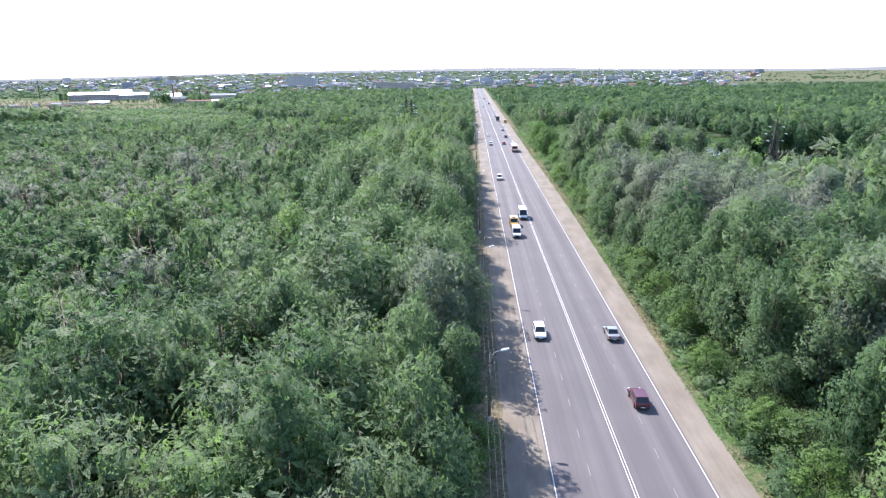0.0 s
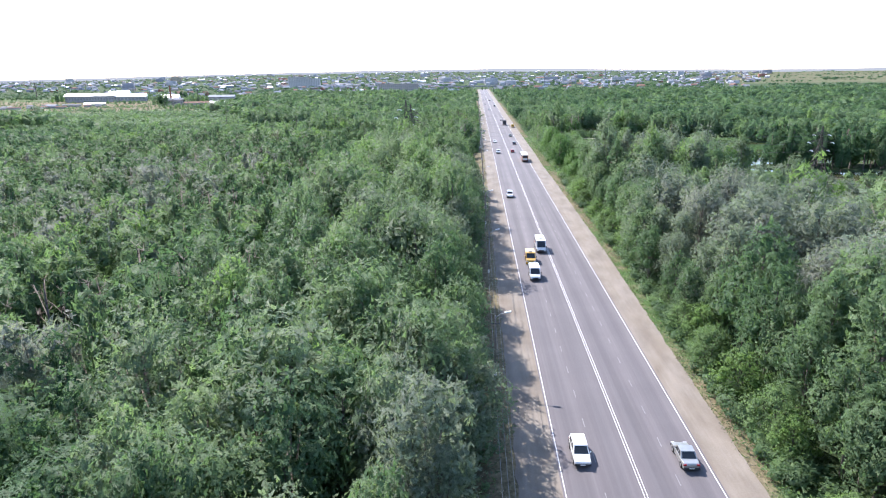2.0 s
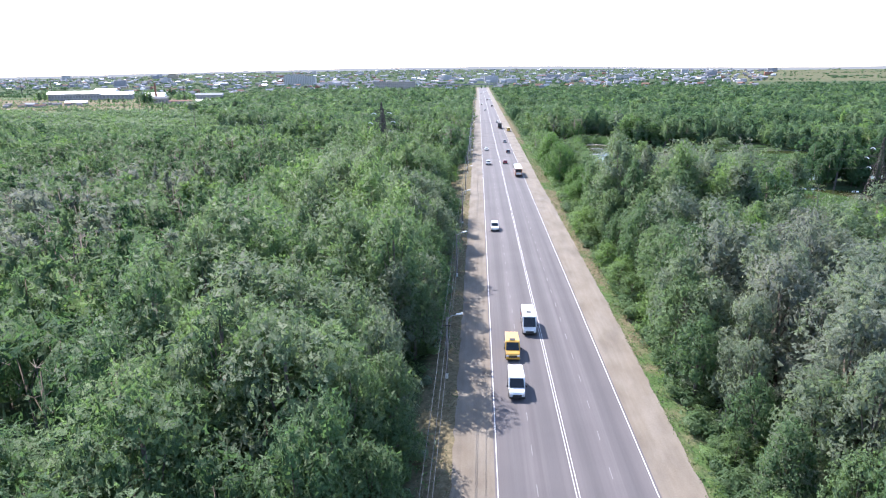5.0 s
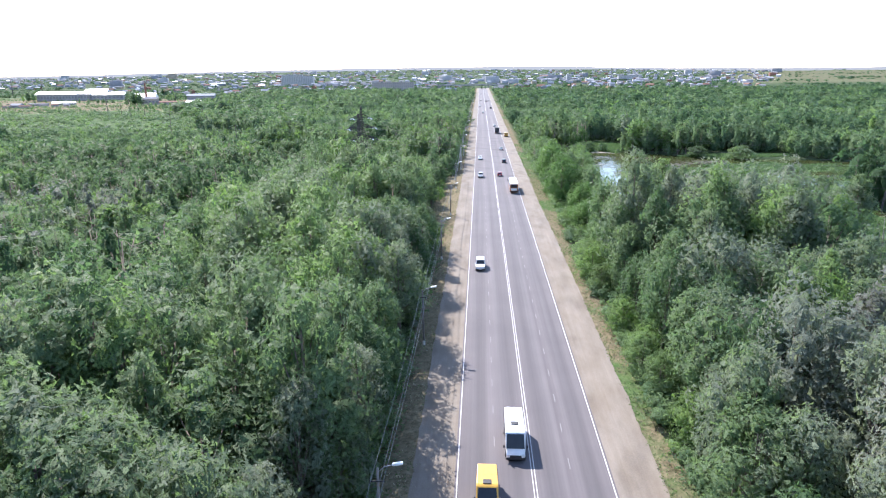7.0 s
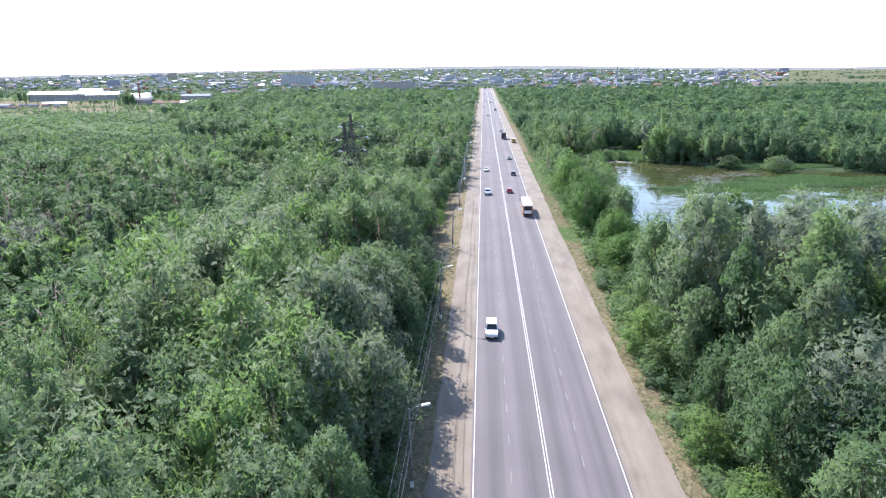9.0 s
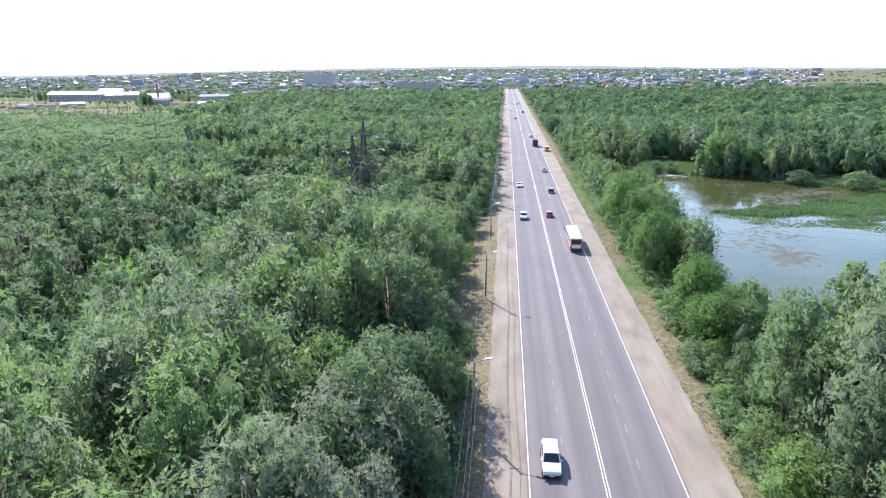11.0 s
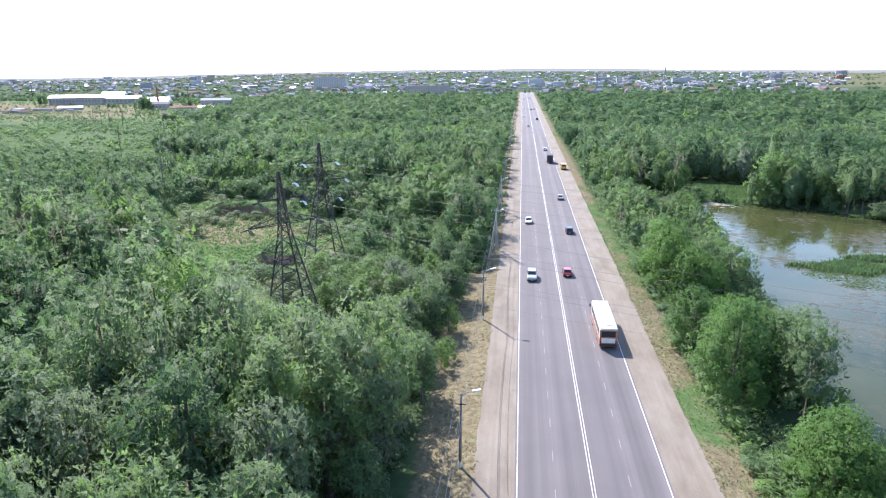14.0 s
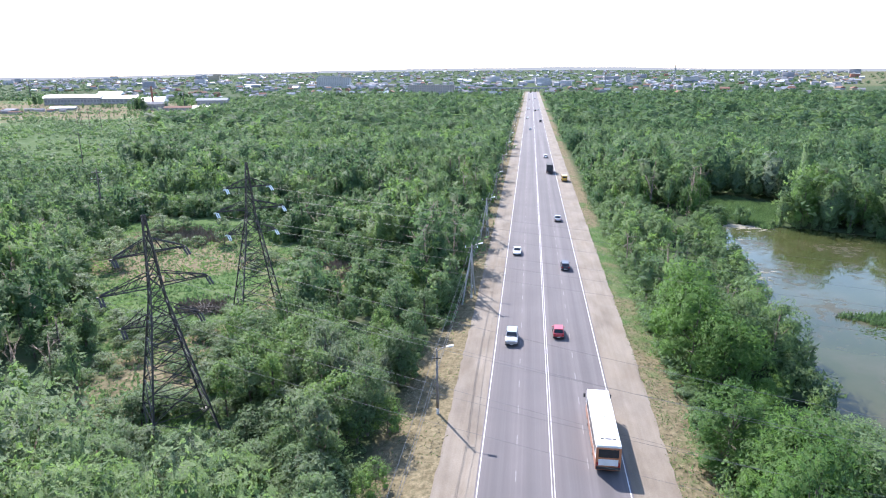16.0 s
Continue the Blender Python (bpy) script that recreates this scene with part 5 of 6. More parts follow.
def city_bus(x, y):
    """A city bus 11.6 m long: orange skirt, white roof."""
    t = empty("city_bus", pose(x, y, 0.0), "orange and white city bus with dark side windows", "bus")
    L, W = 11.8, 2.5
    h = L / 2
    bm = bmesh.new()
    box(bm, 0, 0, 0.95, W, L, 1.2, 0.08)
    part("skirt", bm, PAINT_ORANGE, t, "orange lower body")
    bm = bmesh.new()
    box(bm, 0, 0, 2.2, W - 0.02, L - 0.04, 1.5, 0.10)
    part("upper_body", bm, BUS_WHITE, t)
    bm = bmesh.new()
    box(bm, 0, 0, 3.0, W - 0.04, L - 0.06, 0.30, 0.13)
    roof = part("roof", bm, BUS_WHITE, t, "white roof")
    for yy in (-0.2, 3.6):
        bm = bmesh.new()
        box(bm, 0, yy, 3.17, 0.62, 0.07, 0.05, 0.01)
        part("roof_rib", bm, GALV, roof)
    for dx, w in ((-0.55, 0.34), (0.05, 0.62), (0.62, 0.34)):
        bm = bmesh.new()
        box(bm, dx, -h + 1.25, 3.17, w, 0.2, 0.06, 0.02)
        part("roof_vent", bm, TRIM_BLACK, roof, "black roof vent")
    for s in (-1, 1):
        for k in range(7):
            yy = -h + 0.9 + 1.5 * k
            bm = bmesh.new()
            box(bm, s * (W / 2 - 0.005), yy + 0.45, 2.15, 0.04, 1.34, 0.88, 0.02)
            part("side_window", bm, CARGLASS, t, "dark side glass")
        bm = bmesh.new()
        box(bm, s * (W / 2 + 0.003), 0, 1.62, 0.02, L - 0.3, 0.10)
        part("stripe", bm, BUS_WHITE, t)
        bm = bmesh.new()
        box(bm, s * (W / 2 + 0.22), h - 0.05, 2.35, 0.22, 0.14, 0.5, 0.04)
        part("wing_mirror", bm, TRIM_BLACK, t)
        bm = bmesh.new()
        box(bm, s * (W / 2 - 0.18), -h - 0.01, 1.05, 0.16, 0.05, 0.5, 0.02)
        part("tail_light", bm, LAMP_RED, t)
    bm = bmesh.new()
    box(bm, 0, -h - 0.005, 2.1, W - 0.02, 0.06, 1.62, 0.04)
    rear = part("rear_frame", bm, PAINT_ORANGE, t, "orange rear frame")
    bm = bmesh.new()
    box(bm, 0, -h - 0.035, 2.28, W - 0.5, 0.04, 0.92, 0.03)
    part("rear_window", bm, CARGLASS, rear, "dark rear glass")
    bm = bmesh.new()
    box(bm, 0, -h - 0.03, 1.28, W - 0.56, 0.06, 0.72, 0.03)
    part("engine_cover", bm, BUS_WHITE, t, "white rear panel")
    bm = bmesh.new()
    box(bm, 0, -h - 0.03, 0.62, W - 0.1, 0.1, 0.3, 0.04)
    part("rear_bumper", bm, TRIM_BLACK, t)
    bm = bmesh.new()
    box(bm, 0, h, 2.0, W - 0.24, 0.06, 1.2, 0.04)
    part("windscreen", bm, CARGLASS, t)
    wheels(t, W / 2 - 0.14, (h - 2.7, -h + 3.3), 0.48, 0.28)
    return t


city_bus(5.45, 313.0)


def lorry(x, y):
    t = empty("box_lorry", pose(x, y, 0), "dark lorry with a covered box body", "truck")
    bm = bmesh.new()
    box(bm, 0, -0.8, 2.25, 2.5, 6.2, 2.6, 0.06)
    part("cargo_box", bm, TARP, t, "dark tarpaulin cover")
    bm = bmesh.new()
    box(bm, 0, 3.35, 1.6, 2.35, 1.8, 1.9, 0.12)
    cab = part("cab", bm, PAINT_DARK, t)
    bm = bmesh.new()
    box(bm, 0, 4.26, 2.0, 2.0, 0.05, 0.75, 0.03)
    part("windscreen", bm, CARGLASS, cab)
    bm = bmesh.new()
    box(bm, 0, 0.2, 0.75, 1.0, 7.6, 0.3)
    part("chassis", bm, TRIM_BLACK, t)
    for s in (-1, 1):
        bm = bmesh.new()
        box(bm, s * 1.0, -3.92, 0.85, 0.3, 0.06, 0.16, 0.02)
        part("tail_light", bm, LAMP_RED, t)
    wheels(t, 1.05, (3.1, -2.0), 0.5, 0.3)
    return t


lorry(5.0, 505.0)

# ---- the town beyond the woods ----
TOWN = np.random.default_rng(21)
WALLS = [speckled("render_pale", (0.34, 0.335, 0.34), 0.85, 0, 0.2, 0.3), speckled("brick_red", (0.24, 0.12, 0.09), 0.85, 0, 0.25, 0.4),
         speckled("render_yellow", (0.29, 0.25, 0.19), 0.85, 0, 0.2, 0.3), speckled("block_grey", (0.23, 0.23, 0.25), 0.85, 0, 0.2, 0.3)]
# rust and blue dulled, slate and zinc paled to stand in for haze
ROOFS = [speckled("roof_slate", (0.20, 0.20, 0.215), 0.7, 0, 0.2, 0.5), speckled("roof_rust", (0.215, 0.125, 0.098), 0.7, 0, 0.25, 0.5),
         speckled("roof_white", (0.78, 0.79, 0.80), 0.5, 0, 0.1, 0.3), speckled("roof_blue", (0.20, 0.235, 0.285), 0.5, 0.1, 0.15, 0.5), speckled("roof_zinc", (0.31, 0.32, 0.345), 0.45, 0.3, 0.15, 0.5)]
for m in WALLS + ROOFS[:2] + ROOFS[3:]:
    b = m.node_tree.nodes["Principled BSDF"]
    b.inputs["Roughness"].default_value, b.inputs["Metallic"].default_value = 0.95, 0.0
    b.inputs["Specular IOR Level"].default_value = 0.12
WINDOW = speckled("window_glass", (0.20, 0.205, 0.22), 0.15, 0, 0.3, 0.5)
PANEL = speckled("pale_panel", (0.38, 0.38, 0.40), 0.85, 0, 0.15, 0.3)
HALL_WALL = speckled("hall_render", (0.27, 0.255, 0.265), 0.9, 0, 0.2, 0.3)
PALE_BRICK = speckled("pale_brick", (0.34, 0.30, 0.29), 0.85, 0, 0.2, 0.3)


def unit_wall():
    bm = bmesh.new()
    box(bm, 0, 0, 0.5, 1, 1, 1)
    return bm


def unit_gable():
    bm = bmesh.new()
    prism(bm, [(-0.56, 0.0), (-0.56, 0.06), (0.0, 1.0), (0.56, 0.06), (0.56, 0.0)], -0.53, 0.53)
    return bm


def gabled(name, label, x, y, w, d, h, rise, turn, wall_mat, roof_mat, group="", category="house"):
    t = empty(name, pose(x, y, float(ground_z(x, y)) - 0.3, 0, 0, turn), label, category, group)
    a = part("wall", unit_wall(), wall_mat, t)
    a.scale = (w, d, h)
    b = part("roof", unit_gable(), roof_mat, t)
    b.location, b.scale = (0, 0, h), (w, d, rise)
    return t


def hall(name, label, x, y, w, d, h, rise, turn, wall_mat, roof_mat, bays):
    t = gabled(name, label, x, y, w, d, h, rise, turn, wall_mat, roof_mat, "", "factory hall")
    bm = bmesh.new()
    box(bm, 0, 0, 0, 0.62 * w / bays, 0.3, h * 0.3)
    pane = part("window", bm, WINDOW, t)
    pane.location = (-w / 2 + w / bays * 0.5, -d / 2, h * 0.55)
    for k in range(1, bays):
        o = new("window", pane.data)
        o.parent = t
        o.location = (-w / 2 + w / bays * (k + 0.5), -d / 2, h * 0.55)
    return t


hall("factory_hall", "long pale factory hall with a white metal roof", -732, 1230, 82, 34, 11.5, 4.5, 18, HALL_WALL, ROOFS[2], 17)
hall("factory_hall", "lower factory hall with a bright white roof", -669, 1250, 56, 26, 9.0, 4.5, 20, HALL_WALL, ROOFS[2], 9)
hall("factory_hall", "tall white-roofed hall behind the lower one", -716, 1300, 36, 22, 13.5, 4.5, 18, HALL_WALL, ROOFS[2], 6)
hall("workshop", "low workshop with a bright white roof before the factory hall", -634, 1071, 30, 9, 3.4, 2.4, 20, HALL_WALL, ROOFS[2], 6)
hall("workshop", "brick workshop with grey roof beside a chimney", -504, 1076, 30, 16, 8.0, 3.5, 16, PALE_BRICK, ROOFS[0], 6)
hall("boiler_house", "boiler house with a steep white roof at the chimney", -537, 1132, 30, 24, 9.0, 6.5, 16, HALL_WALL, ROOFS[2], 5)
hall("workshop", "low brick workshop with rusty roof", -459, 1068, 44, 12, 4.0, 2.0, 14, PALE_BRICK, ROOFS[1], 7)
hall("storehouse", "pale two-storey store with zinc roof", -438, 1112, 40, 16, 11.0, 3.0, 12, HALL_WALL, ROOFS[4], 8)
hall("storehouse", "low store with a white roof", -420, 1048, 24, 12, 4.0, 3.0, 16, HALL_WALL, ROOFS[2], 4)
for k in range(16):
    x = -640 - 15.0 * (k % 8) + TOWN.uniform(-6, 6) + (k // 8) * 30
    y = 985 + 62 * (k // 8) + TOWN.uniform(-16, 16)
    gabled("shed", ("low brown shed in the factory yard", "low grey shed in the factory yard")[k % 2], x, y, TOWN.uniform(7, 18), TOWN.uniform(5, 8), TOWN.uniform(2.2, 3.4),
           TOWN.uniform(0.6, 1.6), TOWN.uniform(-5, 35), (PALE_BRICK, WALLS[3])[k % 2], ROOFS[(1, 0, 1, 0, 1, 0, 4)[k % 7]], "yard sheds", "shed")

# dirt track past the yards
TRACK = speckled("track_dirt", (0.36, 0.33, 0.28), 0.95, 0, 0.2, 0.2)
u = np.linspace(0, 1, 50)
tx, ty = -880 + 345 * u, 846 + 96 * u + 10 * np.sin(4 * u) + 3 * np.sin(17 * u)
V = np.concatenate([np.stack([tx, ty + e, ground_z(tx, ty + e) + 0.25], 1) for e in (-3.5, 3.5)])
k = np.arange(49)
me = tri_mesh("dirt_track", V, np.concatenate([np.stack([k, k + 1, k + 51], 1), np.stack([k, k + 51, k + 50], 1)]), [TRACK])
tagged(new("dirt_track", me), "pale dirt track past the factory yards", "track", kind="structure")


def flats(x, y, w, d, floors, bays, turn, mat, label):
    """A block of flats with rows of windows."""
    h = 3.0 * floors + 1.2
    t = empty("apartment_building", pose(x, y, float(ground_z(x, y)) - 0.3, 0, 0, turn), label, "building", "apartment buildings")
    a = part("wall", unit_wall(), mat, t)
    a.scale = (w, d, h)
    bm = bmesh.new()
    box(bm, 0, 0, h + 0.25, w + 0.8, d + 0.8, 0.5)
    box(bm, w * 0.2, 0, h + 1.2, 3, 3, 1.6)
    box(bm, -w * 0.25, 0, h + 1.2, 3, 3, 1.6)
    part("roof", bm, ROOFS[0], t)
    bm = bmesh.new()
    box(bm, 0, 0, 0, w / bays * 0.5, 0.25, 1.5)
    me = None
    for f in range(floors):
        for k in range(bays):
            if me is None:
                o = part("window", bm, WINDOW, t)
                me = o.data
            else:
                o = new("window", me)
                o.parent = t
            o.location = (-w / 2 + w / bays * (k + 0.5), -d / 2, 2.1 + 3.0 * f)
    return t


flats(-176, 1400, 82, 14, 5, 20, 3, PALE_BRICK, "five-storey pale brick apartment block")
flats(-500, 1890, 88, 15, 8, 18, -4, PANEL, "pale eight-storey panel block of flats")
flats(-560, 2050, 60, 15, 9, 14, 6, PANEL, "pale panel block far off")
flats(250, 2050, 14, 14, 7, 4, 0, PANEL, "pale tower block far off")
flats(470, 2300, 60, 15, 5, 14, 8, PANEL, "pale panel block far off")


def chimney(x, y, h, r, mat, label):
    t = empty("factory_chimney", pose(x, y, float(ground_z(x, y)) - 0.3), label, "chimney")
    bm = bmesh.new()
    beam(bm, (0, 0, 0), (0, 0, h), r, r * 0.6, 12)
    part("shaft", bm, mat, t)
    bm = bmesh.new()
    beam(bm, (0, 0, h - 1.2), (0, 0, h), r * 0.72, r * 0.72, 12)
    part("rim", bm, WALLS[1], t)


chimney(-520, 1100, 31, 1.9, WALLS[1], "slim red brick chimney with a dark top")
chimney(-856, 1350, 32, 0.8, STEEL, "thin dark mast-like chimney")
chimney(-968, 1420, 34, 0.9, STEEL, "thin dark mast-like chimney")
chimney(-475, 1102, 30, 0.6, STEEL, "thin dark mast-like chimney")
chimney(160, 1750, 30, 1.4, WALLS[3], "grey chimney of a boiler house")
chimney(420, 2300, 52, 2.2, WALLS[3], "tall grey chimney far off")

# bridge and junction where the road ends
bm = bmesh.new()
box(bm, -20, 1500, 5.6, 150, 9, 1.3, 0.1)
deck = part("bridge_deck", bm, WALLS[3])
tagged(deck, "grey concrete overpass at the end of the road", "bridge", kind="structure")
for x in (-70, -45, -20, 12, 35):
    bm = bmesh.new()
    box(bm, x, 1500, 2.4, 1.6, 6, 5.2, 0.1)
    part("pier", bm, CONCRETE, deck)
for yy in (1495.6, 1504.4):
    bm = bmesh.new()
    box(bm, -20, yy, 6.7, 150, 0.3, 1.0)
    part("parapet", bm, WALLS[0], deck)

# small houses: each with wall and roof, sharing two meshes
house_label = {0: "slate", 1: "rust-red", 2: "white", 3: "blue", 4: "zinc-grey"}
first_wall, first_roof = {}, {}
made = 0
while made < 200:
    y = TOWN.uniform(1290, 1900)
    x = TOWN.uniform(-0.62, 0.40) * y * 0.95
    if abs(x) < 26 or side_of(FIELD, x, y) < 10:
        continue
    if x < -120 and y < 1330:
        continue
    w, d, h, rise = TOWN.uniform(9, 17), TOWN.uniform(8, 11), TOWN.uniform(3.2, 5.5), TOWN.uniform(2.4, 4.2)
    wi, ri = int(TOWN.choice(4, p=[0.45, 0.15, 0.2, 0.2])), int(TOWN.choice(5, p=[0.42, 0.28, 0.03, 0.05, 0.22]))
    t = empty("house", pose(x, y, float(ground_z(x, y)) - 0.3, 0, 0, TOWN.uniform(-25, 25) + 90 * int(TOWN.integers(0, 2))), "small town house with a %s roof" % house_label[ri], "house", "town houses")
    for cache, key, maker, nm, mat in ((first_wall, wi, unit_wall, "wall", WALLS[wi]), (first_roof, ri, unit_gable, "roof", ROOFS[ri])):
        if key not in cache:
            o = part(nm, maker(), mat, t)
            cache[key] = o.data
        else:
            o = new(nm, cache[key])
            o.parent = t
        o.scale = (w, d, h) if nm == "wall" else (w, d, rise)
        if nm == "roof":
            o.location = (0, 0, h)
    made += 1


def box_arrays(x, y, z, w, d, h, turn, rise):
    """Many gabled boxes as points and triangles; walls first, then roofs."""
    c, s = np.cos(turn), np.sin(turn)
    def spot(u, v, k):
        return np.stack([x + u * c - v * s, y + u * s + v * c, k], 1)
    a, b = w / 2, d / 2
    P = [spot(-a, -b, z), spot(a, -b, z), spot(a, b, z), spot(-a, b, z), spot(-a, -b, z + h), spot(a, -b, z + h), spot(a, b, z + h), spot(-a, b, z + h),
         spot(-a, 0 * b, z + h + rise), spot(a, 0 * b, z + h + rise)]
    V = np.stack(P, 1).reshape(-1, 3)
    wall = np.array([(0, 1, 5), (0, 5, 4), (1, 2, 6), (1, 6, 5), (2, 3, 7), (2, 7, 6), (3, 0, 4), (3, 4, 7), (4, 7, 8), (5, 9, 6)])
    roof = np.array([(4, 5, 9), (4, 9, 8), (6, 7, 8), (6, 8, 9)])
    n = len(x)
    off = (np.arange(n) * 10)[:, None, None]
    return V, (wall[None] + off).reshape(-1, 3), (roof[None] + off).reshape(-1, 3)


n = 1150
y = 1850 + 2900 * TOWN.uniform(0, 1, n) ** 1.15
x = TOWN.uniform(-0.8, 0.42, n) * y
big = TOWN.uniform(0, 1, n)
w = np.where(big > 0.93, TOWN.uniform(24, 50, n), TOWN.uniform(9, 20, n))
d = np.where(big > 0.93, 14.0, TOWN.uniform(8, 12, n))
h = np.where(big > 0.97, TOWN.uniform(12, 22, n), TOWN.uniform(3.5, 8, n))
ri = np.where(h > 11, 0.3, TOWN.uniform(1, 4, n))
V, wl, rf = box_arrays(x, y, ground_z(x, y) - 0.5, w, d, h, TOWN.uniform(-0.4, 0.4, n), ri)
pick_w, pick_r = TOWN.choice(4, n, p=[0.5, 0.05, 0.2, 0.25]), TOWN.choice(5, n, p=[0.44, 0.10, 0.10, 0.02, 0.34])
me = tri_mesh("far_town", V, np.concatenate([wl, rf]), WALLS + ROOFS, np.concatenate([np.repeat(pick_w, 10), np.repeat(pick_r + 4, 4)]))
tagged(new("far_town", me), "far town of houses and blocks, haze put into pale colours", "town", kind="stuff")

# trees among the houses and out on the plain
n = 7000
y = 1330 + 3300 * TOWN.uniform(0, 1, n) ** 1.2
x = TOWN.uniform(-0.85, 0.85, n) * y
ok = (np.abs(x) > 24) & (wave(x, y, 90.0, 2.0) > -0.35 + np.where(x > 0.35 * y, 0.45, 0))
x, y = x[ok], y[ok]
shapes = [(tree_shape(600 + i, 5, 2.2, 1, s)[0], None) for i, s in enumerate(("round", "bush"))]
forest("town_trees", "trees among far houses, haze put into their dark green", x, y, shapes, 2.3, 0.0, LEAF_FAR)

n = 17000
x, y = TOWN.uniform(-700, -125, n), 430 + 630 * TOWN.uniform(0, 1, n) ** 1.5
ok = (side_of(FIELD, x, y) < 0) & (wave(x, y, 26.0, 3.0) + TOWN.normal(0, 0.4, n) > 0.9 * np.clip((y - 700) / 180, 0, 1) - 0.45)
x, y = x[ok], y[ok]
shapes = [(tree_shape(650 + i, 11, 2.4, 1, "bush")[0], None) for i in range(3)]
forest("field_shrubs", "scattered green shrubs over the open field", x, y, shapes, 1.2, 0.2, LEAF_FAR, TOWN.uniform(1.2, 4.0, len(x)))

# trees round the factory halls
x, y, h = [], [], []
for cx, cy, rx, ry, count, tall in ((-778, 1196, 5, 5, 6, 19), (-516, 1058, 6, 5, 9, 21), (-600, 1122, 16, 5, 9, 8.5), (-480, 1078, 9, 4, 5, 14), (-470, 1125, 20, 8, 10, 19),
                                    (-640, 1330, 40, 10, 16, 17), (-385, 960, 46, 22, 90, 8), (-350, 1030, 24, 40, 40, 12), (-330, 1120, 30, 50, 30, 13), (-400, 830, 75, 20, 26, 6.5),
                                    (-700, 1120, 60, 50, 26, 5), (-800, 1260, 60, 40, 16, 9), (-230, 1390, 130, 50, 40, 9)):
    x += list(TOWN.normal(cx, rx, count)); y += list(TOWN.normal(cy, ry, count)); h += list(tall * TOWN.uniform(0.7, 1.1, count))
n = 1500
x, y, h = np.concatenate([x, TOWN.uniform(-900, -420, n)]), np.concatenate([y, TOWN.uniform(870, 1290, n)]), np.concatenate([h, TOWN.uniform(0.8, 3.6, n)])
ok = np.ones(len(x), bool)
for hx, hy, hw in ((-734, 1230, 44), (-669, 1250, 28), (-634, 1071, 16), (-504, 1076, 15), (-459, 1068, 20), (-438, 1112, 20), (-537, 1132, 15), (-420, 1048, 12)):
    ok &= (np.abs(x - hx) > hw) | (np.abs(y - hy) > 15)
x, y, h = x[ok], y[ok], h[ok]
shapes = [(tree_shape(680 + i, 56, 1.0, 4, "full")[0], None) for i in range(3)]
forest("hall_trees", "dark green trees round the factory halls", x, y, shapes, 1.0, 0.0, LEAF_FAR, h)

# ---- reeds, grass and floating litter ----
def blades(name, label, x, y, z, tall, wide, mat, tints, per=3):
    n = len(x)
    V = []
    for k in range(per):
        a = TOWN.uniform(0, 6.283, n)
        r = TOWN.uniform(0, wide * 1.6, n)
        hh = tall * TOWN.uniform(0.5, 1.2, n)
        bx, by = x + np.cos(a * 3) * r, y + np.sin(a * 3) * r
        dx, dy = np.cos(a) * wide * 0.5, np.sin(a) * wide * 0.5
        lx, ly = TOWN.normal(0, tall * 0.25, n), TOWN.normal(0, tall * 0.25, n)
        V.append(np.stack([np.stack([bx - dx, by - dy, z], 1), np.stack([bx + dx, by + dy, z], 1), np.stack([bx + lx, by + ly, z + hh], 1)], 1))
    V = np.concatenate(V).reshape(-1, 3)
    me = tri_mesh(name, V, np.arange(len(V)).reshape(-1, 3), [mat], None, np.tile(np.repeat(tints, 3), per))
    return tagged(new(name, me), label, "grass", kind="stuff")


xs, ys = [], []
for e in REEDS + [(60, 446, 13, 17), (114, 409, 24, 6)]:
    n = int(e[2] * e[3] * 26)
    a, r = TOWN.uniform(0, 6.283, n), np.sqrt(TOWN.uniform(0, 1, n))
    xs.append(e[0] + np.cos(a) * r * e[2] * (1 + 0.25 * np.sin(a * 5)))
    ys.append(e[1] + np.sin(a) * r * e[3] * (1 + 0.25 * np.cos(a * 4)))
xs, ys = np.concatenate(xs), np.concatenate(ys)
blades("reeds", "dense green reeds standing in the pond", xs, ys, np.maximum(ground_z(xs, ys), -2.05), 0.9, 0.6, LEAF, np.clip(TOWN.normal(0.30, 0.08, len(xs)), 0, 0.6))

n = 30000
side = np.where(TOWN.uniform(0, 1, n) < 0.5, 1, -1)
y = 30 + 420 * TOWN.uniform(0, 1, n)
edge = 10.9 + 1.3 * np.clip((y - 60) / 110, 0, 1) - 0.3 * np.exp(-((y - 296) / 26.0) ** 2)
x = np.where(side > 0, edge + (3.2 + 1.6 * np.clip((y - 245) / 30, 0, 1)) * TOWN.uniform(0, 1, n) ** 1.3, -11.3 - (4.0 + 3.5 * np.exp(-((y - 304) / 38.0) ** 2)) * TOWN.uniform(0, 1, n) ** 0.8)
ok = wave(x * 1.0, y, 3.0, 5.0) + TOWN.normal(0, 0.35, n) > np.where(side > 0, -0.15, 0.15)
x, y = x[ok], y[ok]
dry = TOWN.uniform(0, 1, len(x)) < np.where(x > 0, 0.25, 0.68)
blades("verge_grass", "patchy green roadside grass", x[~dry], y[~dry], ground_z(x[~dry], y[~dry]), 0.15, 0.2, LEAF, np.clip(TOWN.normal(0.45, 0.07, (~dry).sum()), 0, 0.6), 2)
blades("dry_grass", "dry straw-coloured roadside grass", x[dry], y[dry], ground_z(x[dry], y[dry]), 0.14, 0.18, STRAW, np.zeros(dry.sum()), 2)

